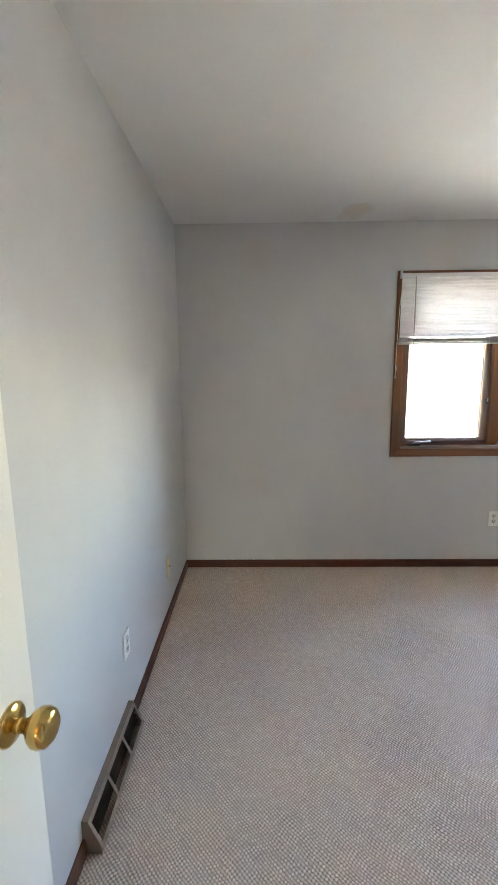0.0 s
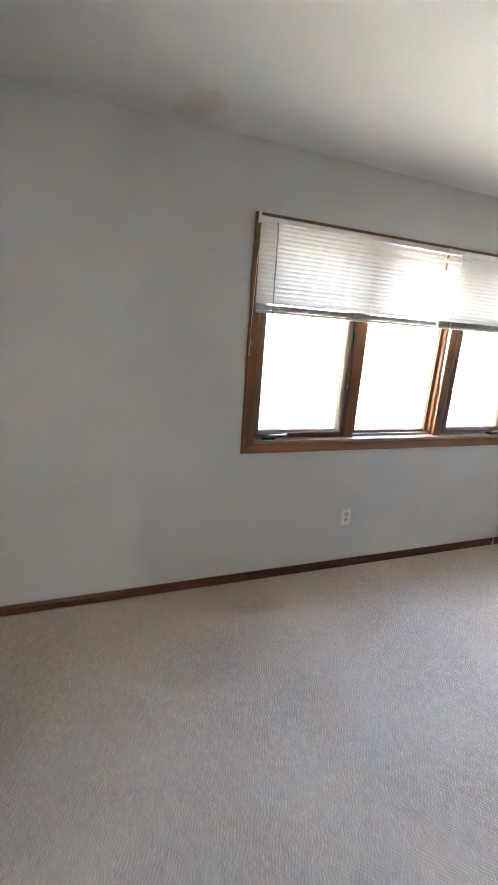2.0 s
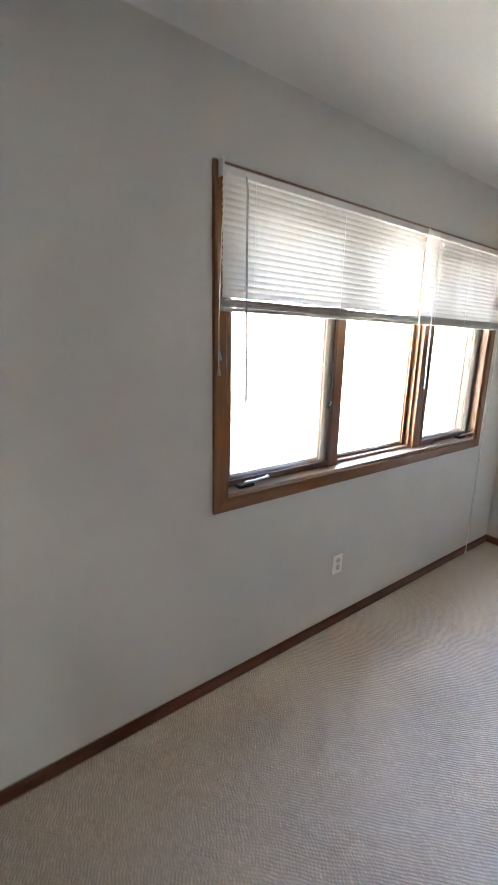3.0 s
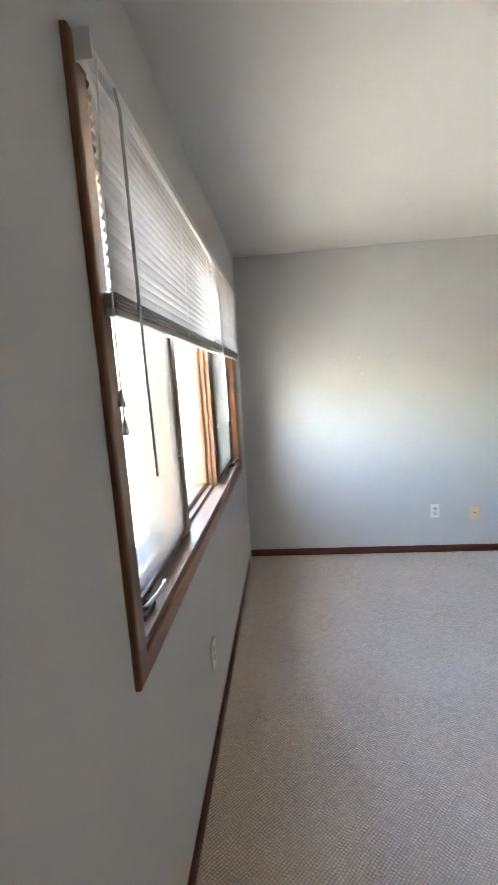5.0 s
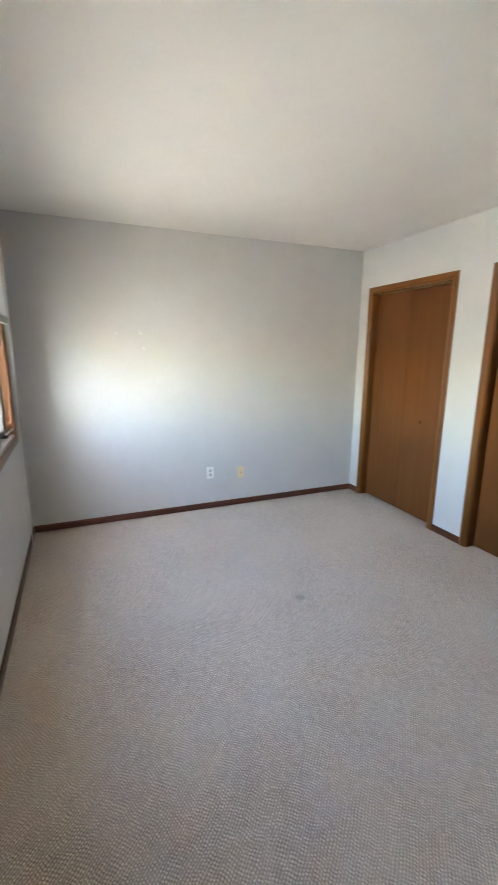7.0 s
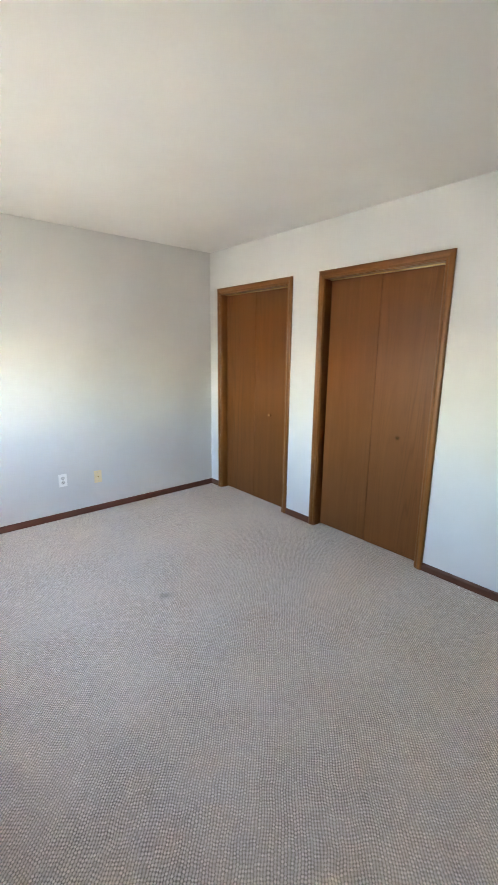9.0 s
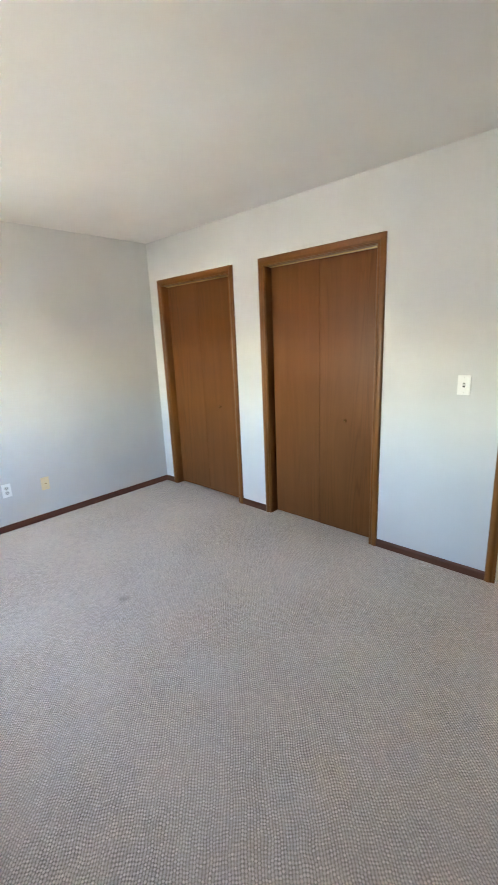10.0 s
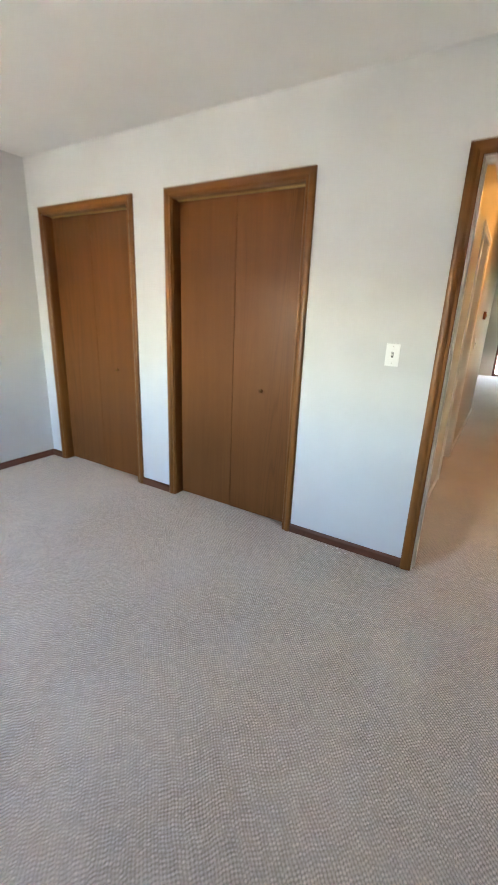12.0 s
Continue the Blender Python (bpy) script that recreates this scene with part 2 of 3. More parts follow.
def slat_material():
    """Thin enamelled slats that let some daylight glow through."""
    m, nt, b = material("blind_slat")
    vec = coords(nt, (1, 1, 1), "World")
    col = ramp(nt, noise_of(nt, vec, 5.0, 3.0), [(0.3, (0.76, 0.74, 0.72)), (0.7, (0.84, 0.82, 0.81))])
    nt.links.new(col, b.inputs["Base Color"])
    b.inputs["Roughness"].default_value = 0.65
    b.inputs["Specular IOR Level"].default_value = 0.2
    trans = node(nt, "ShaderNodeBsdfTranslucent", Color=(0.80, 0.77, 0.79, 1))
    mix = nt.nodes.new("ShaderNodeMixShader")
    mix.inputs[0].default_value = 0.05
    nt.links.new(b.outputs[0], mix.inputs[1])
    nt.links.new(trans.outputs[0], mix.inputs[2])
    nt.links.new(mix.outputs[0], nt.nodes["Material Output"].inputs["Surface"])
    return m


def lamp_material(name, colour, strength):
    m, nt, b = material(name)
    b.inputs["Base Color"].default_value = (0.9, 0.88, 0.82, 1)
    b.inputs["Emission Color"].default_value = (*colour, 1)
    b.inputs["Emission Strength"].default_value = strength
    return m


def ground_material():
    m, nt, b = material("yard_ground")
    vec = coords(nt, (1, 1, 1), "World")
    a = noise_of(nt, vec, 0.35, 5.0, 0.6)
    f = noise_of(nt, vec, 30.0, 4.0, 0.7)
    g = math_of(nt, "ADD", math_of(nt, "MULTIPLY", a, 0.6), math_of(nt, "MULTIPLY", f, 0.4))
    nt.links.new(ramp(nt, g, [(0.3, (0.32, 0.31, 0.275)), (0.6, (0.43, 0.415, 0.37))]), b.inputs["Base Color"])
    b.inputs["Roughness"].default_value = 0.95
    bumped(nt, b, f, 0.6, 0.02)
    return m


M_WALL = paint_material("grey_wall_paint", (0.58, 0.58, 0.57))
M_HALL = paint_material("cream_hall_paint", (0.60, 0.55, 0.45))
M_CEIL = ceiling_material()
M_CARPET = carpet_material()
OAK_D, OAK_L = (0.135, 0.045, 0.009), (0.225, 0.082, 0.0180)
M_OAK = [wood_material("oak_stain_" + "xyz"[i], OAK_D, OAK_L, i) for i in range(3)]
M_WIN = [wood_material("window_wood_" + "xyz"[i], (0.12, 0.044, 0.016), (0.245, 0.098, 0.036), i, 0.33, gloss=0.55) for i in range(3)]
M_SILL = wood_material("pale_sill_wood", (0.24, 0.150, 0.105), (0.40, 0.285, 0.220), 0, 0.33, gloss=0.5)
M_BASE = [wood_material("baseboard_wood_" + "xyz"[i], (0.068, 0.020, 0.011), (0.135, 0.044, 0.022), i, 0.4) for i in range(3)]
M_DOOR = veneer_material("closet_veneer", (0.132, 0.0465, 0.0135), (0.164, 0.0600, 0.0185))
M_WHITE_DOOR = paint_material("white_door_paint", (0.78, 0.76, 0.71), 0.4, 0.15, 0.02)
M_BRASS = plain_material("polished_brass", (0.66, 0.45, 0.16), 0.18, 1.0, 20.0, 0.1, 0.03)
M_STEEL = plain_material("brushed_metal", (0.52, 0.50, 0.47), 0.35, 1.0)
M_TRACK = plain_material("track_metal", (0.60, 0.44, 0.22), 0.35, 0.9)
M_PATCH = paint_material("wall_filler", (0.66, 0.66, 0.65), 0.5, 0.2, 0.02)
M_BRONZE = plain_material("bronze", (0.34, 0.19, 0.08), 0.22, 1.0, 20.0, 0.1, 0.03)
M_DARK = plain_material("dark_metal", (0.05, 0.045, 0.04), 0.5, 0.4)
M_PLATE = plain_material("white_plastic", (0.80, 0.80, 0.78), 0.35, 0, 30, 0.02, 0.02)
M_SOCKET = plain_material("grey_plastic", (0.58, 0.58, 0.55), 0.4, 0, 30, 0.03, 0.02)
M_CREAM = plain_material("ivory_plastic", (0.74, 0.62, 0.38), 0.4, 0, 30, 0.03, 0.02)
M_SLOT = plain_material("socket_slot", (0.02, 0.02, 0.02), 0.6)
M_REG = plain_material("register_enamel", (0.25, 0.185, 0.14), 0.4, 0.1, 25, 0.1, 0.1)
M_REG_IN = plain_material("register_inside", (0.040, 0.026, 0.018), 0.6, 0.1)
M_SLAT = slat_material()
M_RAIL = plain_material("blind_rail", (0.78, 0.77, 0.76), 0.35, 0, 20, 0.03, 0.02)
# greys of the slat stack and bottom rail carry their backlit shade
M_STACK_SHADED = plain_material("blind_stack_shaded", (0.34, 0.33, 0.32), 0.35, 0, 20, 0.05, 0.02)
M_FOOT_SHADED = plain_material("blind_foot_rail_shaded", (0.52, 0.51, 0.50), 0.35, 0, 20, 0.05, 0.02)
M_CORD = plain_material("blind_cord", (0.84, 0.83, 0.80), 0.8, 0, 200, 0.05, 0.2)
M_WAND = plain_material("wand_plastic", (0.40, 0.40, 0.40), 0.2, 0, 40, 0.03, 0.02)
M_SCREEN = plain_material("screen_wire", (0.13, 0.125, 0.115), 0.5, 0.0, 40, 0.03, 0.0)
M_SCREEN_FRAME = plain_material("bronze_screen_frame", (0.10, 0.043, 0.028), 0.4, 0.1, 40, 0.06, 0.03)
M_CLAD = plain_material("exterior_cladding", (0.10, 0.085, 0.062), 0.5, 0, 40, 0.05, 0.05)
M_GLASS = glass_material()
M_GROUND = ground_material()
M_LAMP = lamp_material("hall_lamp_glass", (1.0, 0.47, 0.10), 0.75)


# ---------------------------------------------------------------- mesh helpers
origin = {}


def thing(name, at=(0, 0, 0), **tags):
    """An Empty at the base of a thing; its parts are given in world coordinates."""
    ob = new(name)
    ob.location = at
    origin[ob] = Vector(at)
    return tagged(ob, **tags)


def finish(bm, name, mat, smooth=False):
    bmesh.ops.recalc_face_normals(bm, faces=bm.faces[:])
    me = bpy.data.meshes.new(name)
    bm.to_mesh(me)
    bm.free()
    me.materials.append(mat)
    if smooth:
        me.polygons.foreach_set("use_smooth", [True] * len(me.polygons))
    return me


def part(name, bm, mat, parent, label="", smooth=False):
    bm.transform(Matrix.Translation(-origin[parent]))
    ob = new(name, finish(bm, name, mat, smooth))
    ob.parent = parent
    origin[ob] = origin[parent]
    if label:
        tagged(ob, label)
    return ob


def solo(name, bm, mat, smooth=False, **tags):
    ob = new(name, finish(bm, name, mat, smooth))
    origin[ob] = Vector((0, 0, 0))
    return tagged(ob, **tags)


def box(x0, x1, y0, y1, z0, z1, bevel=0.0, bm=None):
    own = bmesh.new()
    bmesh.ops.create_cube(own, size=1.0)
    for v in own.verts:
        v.co = Vector((x0 + (v.co.x + 0.5) * (x1 - x0), y0 + (v.co.y + 0.5) * (y1 - y0), z0 + (v.co.z + 0.5) * (z1 - z0)))
    if bevel:
        bmesh.ops.bevel(own, geom=own.edges[:], offset=bevel, segments=2, profile=0.7, affect="EDGES")
    return merged(bm, own)


def merged(bm, own):
    if bm is None:
        return own
    me = bpy.data.meshes.new("joined")
    own.to_mesh(me)
    own.free()
    bm.from_mesh(me)
    bpy.data.meshes.remove(me)
    return bm


def bar(start, along, across, out, a0, a1, mitre0, mitre1, profile, bm=None):
    """A moulding: a profile of (across, out) pairs swept along a line, its ends cut square (0) or mitred (1, -1)."""
    bm = bm or bmesh.new()
    start, along, across, out = Vector(start), Vector(along), Vector(across), Vector(out)
    ends = []
    for a, mi in ((a0, -mitre0), (a1, mitre1)):
        ends.append([bm.verts.new(start + along * (a + mi * w) + across * w + out * d) for w, d in profile])
    n = len(profile)
    for i in range(n):
        j = (i + 1) % n
        bm.faces.new((ends[0][i], ends[0][j], ends[1][j], ends[1][i]))
    bm.faces.new(ends[0])
    bm.faces.new(ends[1][::-1])
    return bm


def tube(points, radius, segments=8, bm=None):
    """A round rod through points."""
    bm = bm or bmesh.new()
    pts = [Vector(p) for p in points]
    rings = []
    side = None
    for i, p in enumerate(pts):
        d = (pts[min(i + 1, len(pts) - 1)] - pts[max(i - 1, 0)]).normalized()
        ref = Vector((0, 0, 1)) if abs(d.z) < 0.9 else Vector((1, 0, 0))
        u = d.cross(ref).normalized() if side is None else (side - d * side.dot(d)).normalized()
        side = u
        v = d.cross(u)
        r = radius[i] if isinstance(radius, (list, tuple)) else radius
        rings.append([bm.verts.new(p + (u * math.cos(a) + v * math.sin(a)) * r)
                      for a in (2 * math.pi * k / segments for k in range(segments))])
    for a, b in zip(rings, rings[1:]):
        for k in range(segments):
            bm.faces.new((a[k], a[(k + 1) % segments], b[(k + 1) % segments], b[k]))
    bm.faces.new(rings[0][::-1])
    bm.faces.new(rings[-1])
    return bm


def turned(at, axis, profile, segments=24, bm=None):
    """A lathe-turned body: (distance along the axis, radius) pairs."""
    return tube([Vector(at) + Vector(axis) * d for d, r in profile], [max(r, 1e-4) for d, r in profile], segments, bm)


def wall_mesh(axis, p0, p1, lo, hi, z0, z1, holes=()):
    """A wall slab between p0 and p1 on one axis, with rectangular holes (lo, hi, z0, z1) right through it."""
    cuts = sorted({lo, hi, *(v for h in holes for v in h[:2])})
    lev = sorted({z0, z1, *(v for h in holes for v in h[2:])})
    nu, nz = len(cuts) - 1, len(lev) - 1

    def solid(i, k):
        if not (0 <= i < nu and 0 <= k < nz):
            return False
        u, z = (cuts[i] + cuts[i + 1]) / 2, (lev[k] + lev[k + 1]) / 2
        return not any(h[0] < u < h[1] and h[2] < z < h[3] for h in holes)

    bm = bmesh.new()
    made = {}

    def vert(i, k, p):
        key = (i, k, p)
        if key not in made:
            made[key] = bm.verts.new((p, cuts[i], lev[k]) if axis == "x" else (cuts[i], p, lev[k]))
        return made[key]

    for i in range(nu):
        for k in range(nz):
            if not solid(i, k):
                continue
            for p in (p0, p1):
                bm.faces.new((vert(i, k, p), vert(i + 1, k, p), vert(i + 1, k + 1, p), vert(i, k + 1, p)))
            for (di, dk), (a, b) in {(-1, 0): ((i, k), (i, k + 1)), (1, 0): ((i + 1, k), (i + 1, k + 1)),
                                     (0, -1): ((i, k), (i + 1, k)), (0, 1): ((i, k + 1), (i + 1, k + 1))}.items():
                if not solid(i + di, k + dk):
                    bm.faces.new((vert(*a, p0), vert(*b, p0), vert(*b, p1), vert(*a, p1)))
    return bm


def structure(name, bm, mat, label, category="wall"):
    return solo(name, bm, mat, label=label, category=category, kind="structure")


# ---------------------------------------------------------------- shell of the room
CW = 0.057                                     # casing width
WX0, WX1, WZ0, WZ1 = 1.505 + CW, 3.700 - CW, 0.850 + CW, 2.128 - CW     # window opening
LAP = 0.013                                    # jamb hidden behind the casing
HEAD = 2.085 - CW                              # door and closet heads
C1 = (W - 1.180 + CW, W - 0.137 - CW)          # far closet opening
C2 = (W - 2.502 + CW, W - 1.463 - CW)          # near closet opening
D1X = W - 3.203 - CW                           # doorway, east side
D1 = (0.022, D1X)
HX0, HX1 = -0.14, 0.932                        # hall side walls
HY = -5.1                                      # end of the hall
LY = -10.6                                     # far wall of the sitting room
RX0, RX1 = -2.2, 5.0                           # sitting room side walls

structure("wall_north", wall_mesh("y", L, L + NT, -WT, W + WT, -0.05, H + 0.05, [(WX0, WX1, WZ0, WZ1)]), M_WALL, "matte light grey painted window wall")
structure("wall_east", wall_mesh("x", W, W + WT, -0.80, L, -0.05, H + 0.05), M_WALL, "matte light grey painted blank wall with two sockets")
structure("wall_west", wall_mesh("x", -WT, 0.0, -WT, L, -0.05, H + 0.05), M_WALL, "matte light grey painted wall above a floor register")
structure("wall_south", wall_mesh("y", -WT, 0.0, 0.0, W, -0.05, H + 0.05,
          [(a - LAP, b + LAP, -0.05, HEAD + LAP) for a, b in (C1, C2, D1)]), M_WALL, "matte light grey painted wall with two closets and a doorway")
bm = wall_mesh("y", -0.80 - WT, -0.80, HX1 + WT, W + WT, -0.05, H + 0.05)
structure("wall_closet_back", bm, M_WALL, "plain wall at the back of the closets")
structure("wall_closet_divider", wall_mesh("x", 2.74, 2.82, -0.80, -WT, -0.05, H + 0.05), M_WALL, "plain wall between the two closets")
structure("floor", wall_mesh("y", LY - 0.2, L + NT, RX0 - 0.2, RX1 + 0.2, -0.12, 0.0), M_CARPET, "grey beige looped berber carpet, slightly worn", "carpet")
structure("ceiling", wall_mesh("y", LY - 0.2, L + NT, RX0 - 0.2, RX1 + 0.2, H, H + 0.15), M_CEIL, "white textured ceiling with a tan water stain", "ceiling")
HD = (-2.38, -1.66)
structure("wall_hall_east", wall_mesh("x", HX1, HX1 + WT, HY, -WT, -0.05, H + 0.05, [(*HD, -0.05, 2.03)]), M_HALL, "cream painted hall wall with a side doorway")
structure("wall_hall_west", wall_mesh("x", HX0 - WT, HX0, HY, -WT, -0.05, H + 0.05), M_HALL, "cream painted hall wall")
structure("wall_side_room", wall_mesh("x", HX1 + 1.6, HX1 + 1.7, -3.2, -0.80 - WT, -0.05, H + 0.05), M_HALL, "plain wall of a side room")
structure("wall_side_room_south", wall_mesh("y", -3.2, -3.1, HX1 + WT, HX1 + 1.6, -0.05, H + 0.05), M_HALL, "plain wall of a side room")
structure("wall_sitting_north_west", wall_mesh("y", HY, HY + WT, RX0, HX0 - WT, -0.05, H + 0.05), M_HALL, "cream painted sitting room wall")
structure("wall_sitting_north_east", wall_mesh("y", HY, HY + WT, HX1 + WT, RX1, -0.05, H + 0.05), M_HALL, "cream painted sitting room wall")
structure("wall_sitting_west", wall_mesh("x", RX0 - WT, RX0, LY, HY + WT, -0.05, H + 0.05), M_HALL, "cream painted sitting room wall")
structure("wall_sitting_east", wall_mesh("x", RX1, RX1 + WT, LY, HY + WT, -0.05, H + 0.05), M_HALL, "cream painted sitting room wall")
PD = (0.25, 0.87)
structure("wall_sitting_south", wall_mesh("y", LY - NT, LY, RX0 - WT, RX1 + WT, -0.05, H + 0.05, [(*PD, 0.0, 2.05)]), M_HALL, "cream painted wall with a glass patio door")

# ---------------------------------------------------------------- outdoors
bm = bmesh.new()
bmesh.ops.create_grid(bm, x_segments=24, y_segments=24, size=600.0)
for v in bm.verts:
    v.co.z = -0.55
structure("ground", bm, M_GROUND, "pale dry lawn and yard outside the windows", "ground")


# ---------------------------------------------------------------- baseboards
BASE = [(0.0, 0.0), (0.0, 0.011), (0.040, 0.011), (0.050, 0.008), (0.056, 0.004), (0.056, 0.0)]


def baseboard(start, along, out, length, mats, label, m0=0, m1=0):
    # inside corners are mitred along the run by the board's thickness
    ax = 0 if abs(along[0]) > 0.5 else 1
    bm = bar(start, along, (0, 0, 1), out, 0.011 * m0, length - 0.011 * m1, 0, 0, BASE)
    return solo("baseboard", bm, mats[ax], label=label, category="baseboard", kind="structure")


DARK_BASE = "dark reddish brown wooden baseboard along a grey wall"
baseboard((0, L, 0), (1, 0, 0), (0, -1, 0), W, M_BASE, DARK_BASE)
baseboard((W, 0, 0), (0, 1, 0), (-1, 0, 0), L, M_BASE, DARK_BASE, 0, 1)
REG0, REG1 = 1.212, 1.685
baseboard((0, 0.02, 0), (0, 1, 0), (1, 0, 0), REG0 - 0.02, M_BASE, DARK_BASE)
baseboard((0, REG1, 0), (0, 1, 0), (1, 0, 0), L - REG1, M_BASE, DARK_BASE, 0, 1)
for a, b in ((D1[1] + CW, C2[0] - CW), (C2[1] + CW, C1[0] - CW), (C1[1] + CW, W)):
    baseboard((a, 0, 0), (1, 0, 0), (0, 1, 0), b - a - (0.011 if b == W else 0), M_BASE, "brown wooden baseboard between oak door casings")
HB = [M_WHITE_DOOR] * 3
for a, b in ((HY, HD[0] - CW), (HD[1] + CW, -WT)):
    baseboard((HX1, a, 0), (0, 1, 0), (-1, 0, 0), b - a, HB, "cream painted hall baseboard")
baseboard((HX0, HY, 0), (0, 1, 0), (1, 0, 0), -WT - HY, HB, "cream painted hall baseboard")

# ---------------------------------------------------------------- casings
CASE = [(0.0, 0.0), (0.0, 0.008), (0.003, 0.011), (0.012, 0.0115), (0.016, 0.0095), (0.020, 0.0125), (0.027, 0.0165), (0.037, 0.0180), (0.047, 0.0170), (0.053, 0.0135), (CW, 0.010), (CW, 0.0)]


WCASE = [(0.0, 0.0), (0.0, 0.011), (0.0015, 0.0135), (0.005, 0.0150), (0.048, 0.0165), (0.054, 0.0150), (CW, 0.0110), (CW, 0.0)]


def door_casing(parent, x0, x1, head, y, side, mats):
    """Mitred casing round an opening in a wall along x; side: +1 or -1, the way it faces."""
    out = (0, side, 0)
    if x0 > CW:
        part("casing", bar((x0, y, 0), (0, 0, 1), (-1, 0, 0), out, 0.0, head, 0, 1, CASE), mats[2], parent)
    part("casing", bar((x1, y, 0), (0, 0, 1), (1, 0, 0), out, 0.0, head, 0, 1, CASE), mats[2], parent)
    part("casing", bar((0, y, head), (1, 0, 0), (0, 0, 1), out, x0, x1, 1 if x0 > CW else 0, 1, CASE), mats[0], parent)


def door_jamb(parent, x0, x1, head, y0, y1, mats, t=0.018):
    r = t - LAP
    part("jamb", box(x0 - LAP, x0 + r, y0, y1, 0, head + LAP, 0.001), mats[2], parent)
    part("jamb", box(x1 - r, x1 + LAP, y0, y1, 0, head + LAP, 0.001), mats[2], parent)
    part("jamb", box(x0 + r, x1 - r, y0, y1, head - r, head + LAP, 0.001), mats[0], parent)


# ---------------------------------------------------------------- closets with bifold doors
def closet(x0, x1, fold_out, name):
    frame_ = thing(name, ((x0 + x1) / 2, 0, 0), label="stained oak closet casing and jambs in a grey wall", category="door frame", kind="structure")
    door_casing(frame_, x0, x1, HEAD, 0.0, 1, M_OAK)
    door_jamb(frame_, x0, x1, HEAD, -WT, -0.0005, M_OAK)
    mid = (x0 + x1) / 2
    doors = thing("bifold_door", (mid, -0.065, 0), label="closed brown oak veneer bifold closet door", category="closet door", group="bifold closet doors")
    g = 0.008
    yb, yf = -0.085, -0.055 + fold_out
    part("leaf", box(x0 + g, mid - 0.0015, yb, yf, 0.012, HEAD - 0.015, 0.0025), M_DOOR, doors)
    part("leaf", box(mid + 0.0015, x1 - g - 0.014, yb, yf, 0.014, HEAD - 0.012, 0.0025), M_DOOR, doors)
    part("track", box(x0 + 0.006, x1 - 0.006, yb + 0.004, yf + 0.003, HEAD - 0.0095, HEAD - 0.0055, 0.001), M_TRACK, doors, "brass-toned metal top track")
    kx = (x0 + g + mid) / 2
    part("knob", turned((kx, yf - 0.001, 0.885), (0, 1, 0), [(0, 0.006), (0.008, 0.005), (0.012, 0.010), (0.018, 0.0135), (0.024, 0.012), (0.028, 0.006), (0.029, 0.0)]),
         M_BRONZE, doors, "small round bronze knob", True)
    for hz in (0.25, 0.95, 1.70):
        part("hinge", box(mid - 0.006, mid + 0.006, yb - 0.004, yb + 0.002, hz - 0.035, hz + 0.035, 0.001), M_STEEL, doors)
    return doors


closet(*C1, 0.0, "closet_frame_1")
closet(*C2, 0.0, "closet_frame_2")

# ---------------------------------------------------------------- doorway and its open door
dw = thing("door_frame_1", ((D1[0] + D1[1]) / 2, 0, 0), label="stained oak casing and white jambs of the open doorway", category="door frame", kind="structure")
door_casing(dw, *D1, HEAD, 0.0, 1, M_OAK)
door_casing(dw, *D1, HEAD, -WT, -1, [M_WHITE_DOOR] * 3)
door_jamb(dw, *D1, HEAD, -WT, -0.0005, [M_WHITE_DOOR] * 3)
part("stop", box(D1[1] - 0.014, D1[1] - 0.005, -0.075, -0.040, 0, HEAD - 0.005, 0.001), M_WHITE_DOOR, dw)
part("stop", box(D1[0] + 0.016, D1[1] - 0.014, -0.075, -0.040, HEAD - 0.016, HEAD - 0.005, 0.001), M_WHITE_DOOR, dw)


def open_door():
    """The slab stands open into the room, nearly along the west wall."""
    hx, hy, ang = D1[0] + 0.013, 0.015, radians(85.0)
    width, thick = 0.81, 0.035
    d = thing("bedroom_door", (hx, hy, 0.0), label="white painted flush bedroom door standing open along the wall", category="door")
    turn = Matrix.Translation((hx, hy, 0)) @ Matrix.Rotation(ang, 4, "Z")

    def placed(bm):
        bm.transform(turn)
        return bm

    leaf = part("leaf", placed(box(0.0, width, -thick, 0.0, 0.012, HEAD - 0.022, 0.0025)), M_WHITE_DOOR, d)
    kz, kx = 0.892, width - 0.062
    for s, y in ((-1, -thick), (1, 0.0)):
        rose = [(0.0, 0.034), (0.003, 0.034), (0.007, 0.030), (0.010, 0.018), (0.014, 0.011)]
        part("rose", placed(turned((kx, y, kz), (0, s, 0), rose)), M_BRASS, leaf, "polished brass rose", True)
        ball = [(0.010, 0.0125), (0.018, 0.0115), (0.030, 0.0115), (0.032, 0.0145), (0.035, 0.0150), (0.037, 0.019), (0.042, 0.0255), (0.050, 0.0305), (0.059, 0.0315), (0.068, 0.0285), (0.074, 0.0215), (0.077, 0.012), (0.078, 0.0)]
        part("knob", placed(turned((kx, y, kz), (0, s, 0), ball, 32)), M_BRASS, leaf, "polished brass door knob", True)
    part("latch_plate", placed(box(width - 0.001, width + 0.0015, -thick + 0.005, -0.005, kz - 0.028, kz + 0.028, 0.0005)), M_BRASS, leaf)
    for hz in (0.22, 1.02, 1.80):
        part("hinge", placed(tube([(-0.004, 0.003, hz - 0.045), (-0.004, 0.003, hz + 0.045)], 0.006, 10)), M_BRASS, leaf)


open_door()


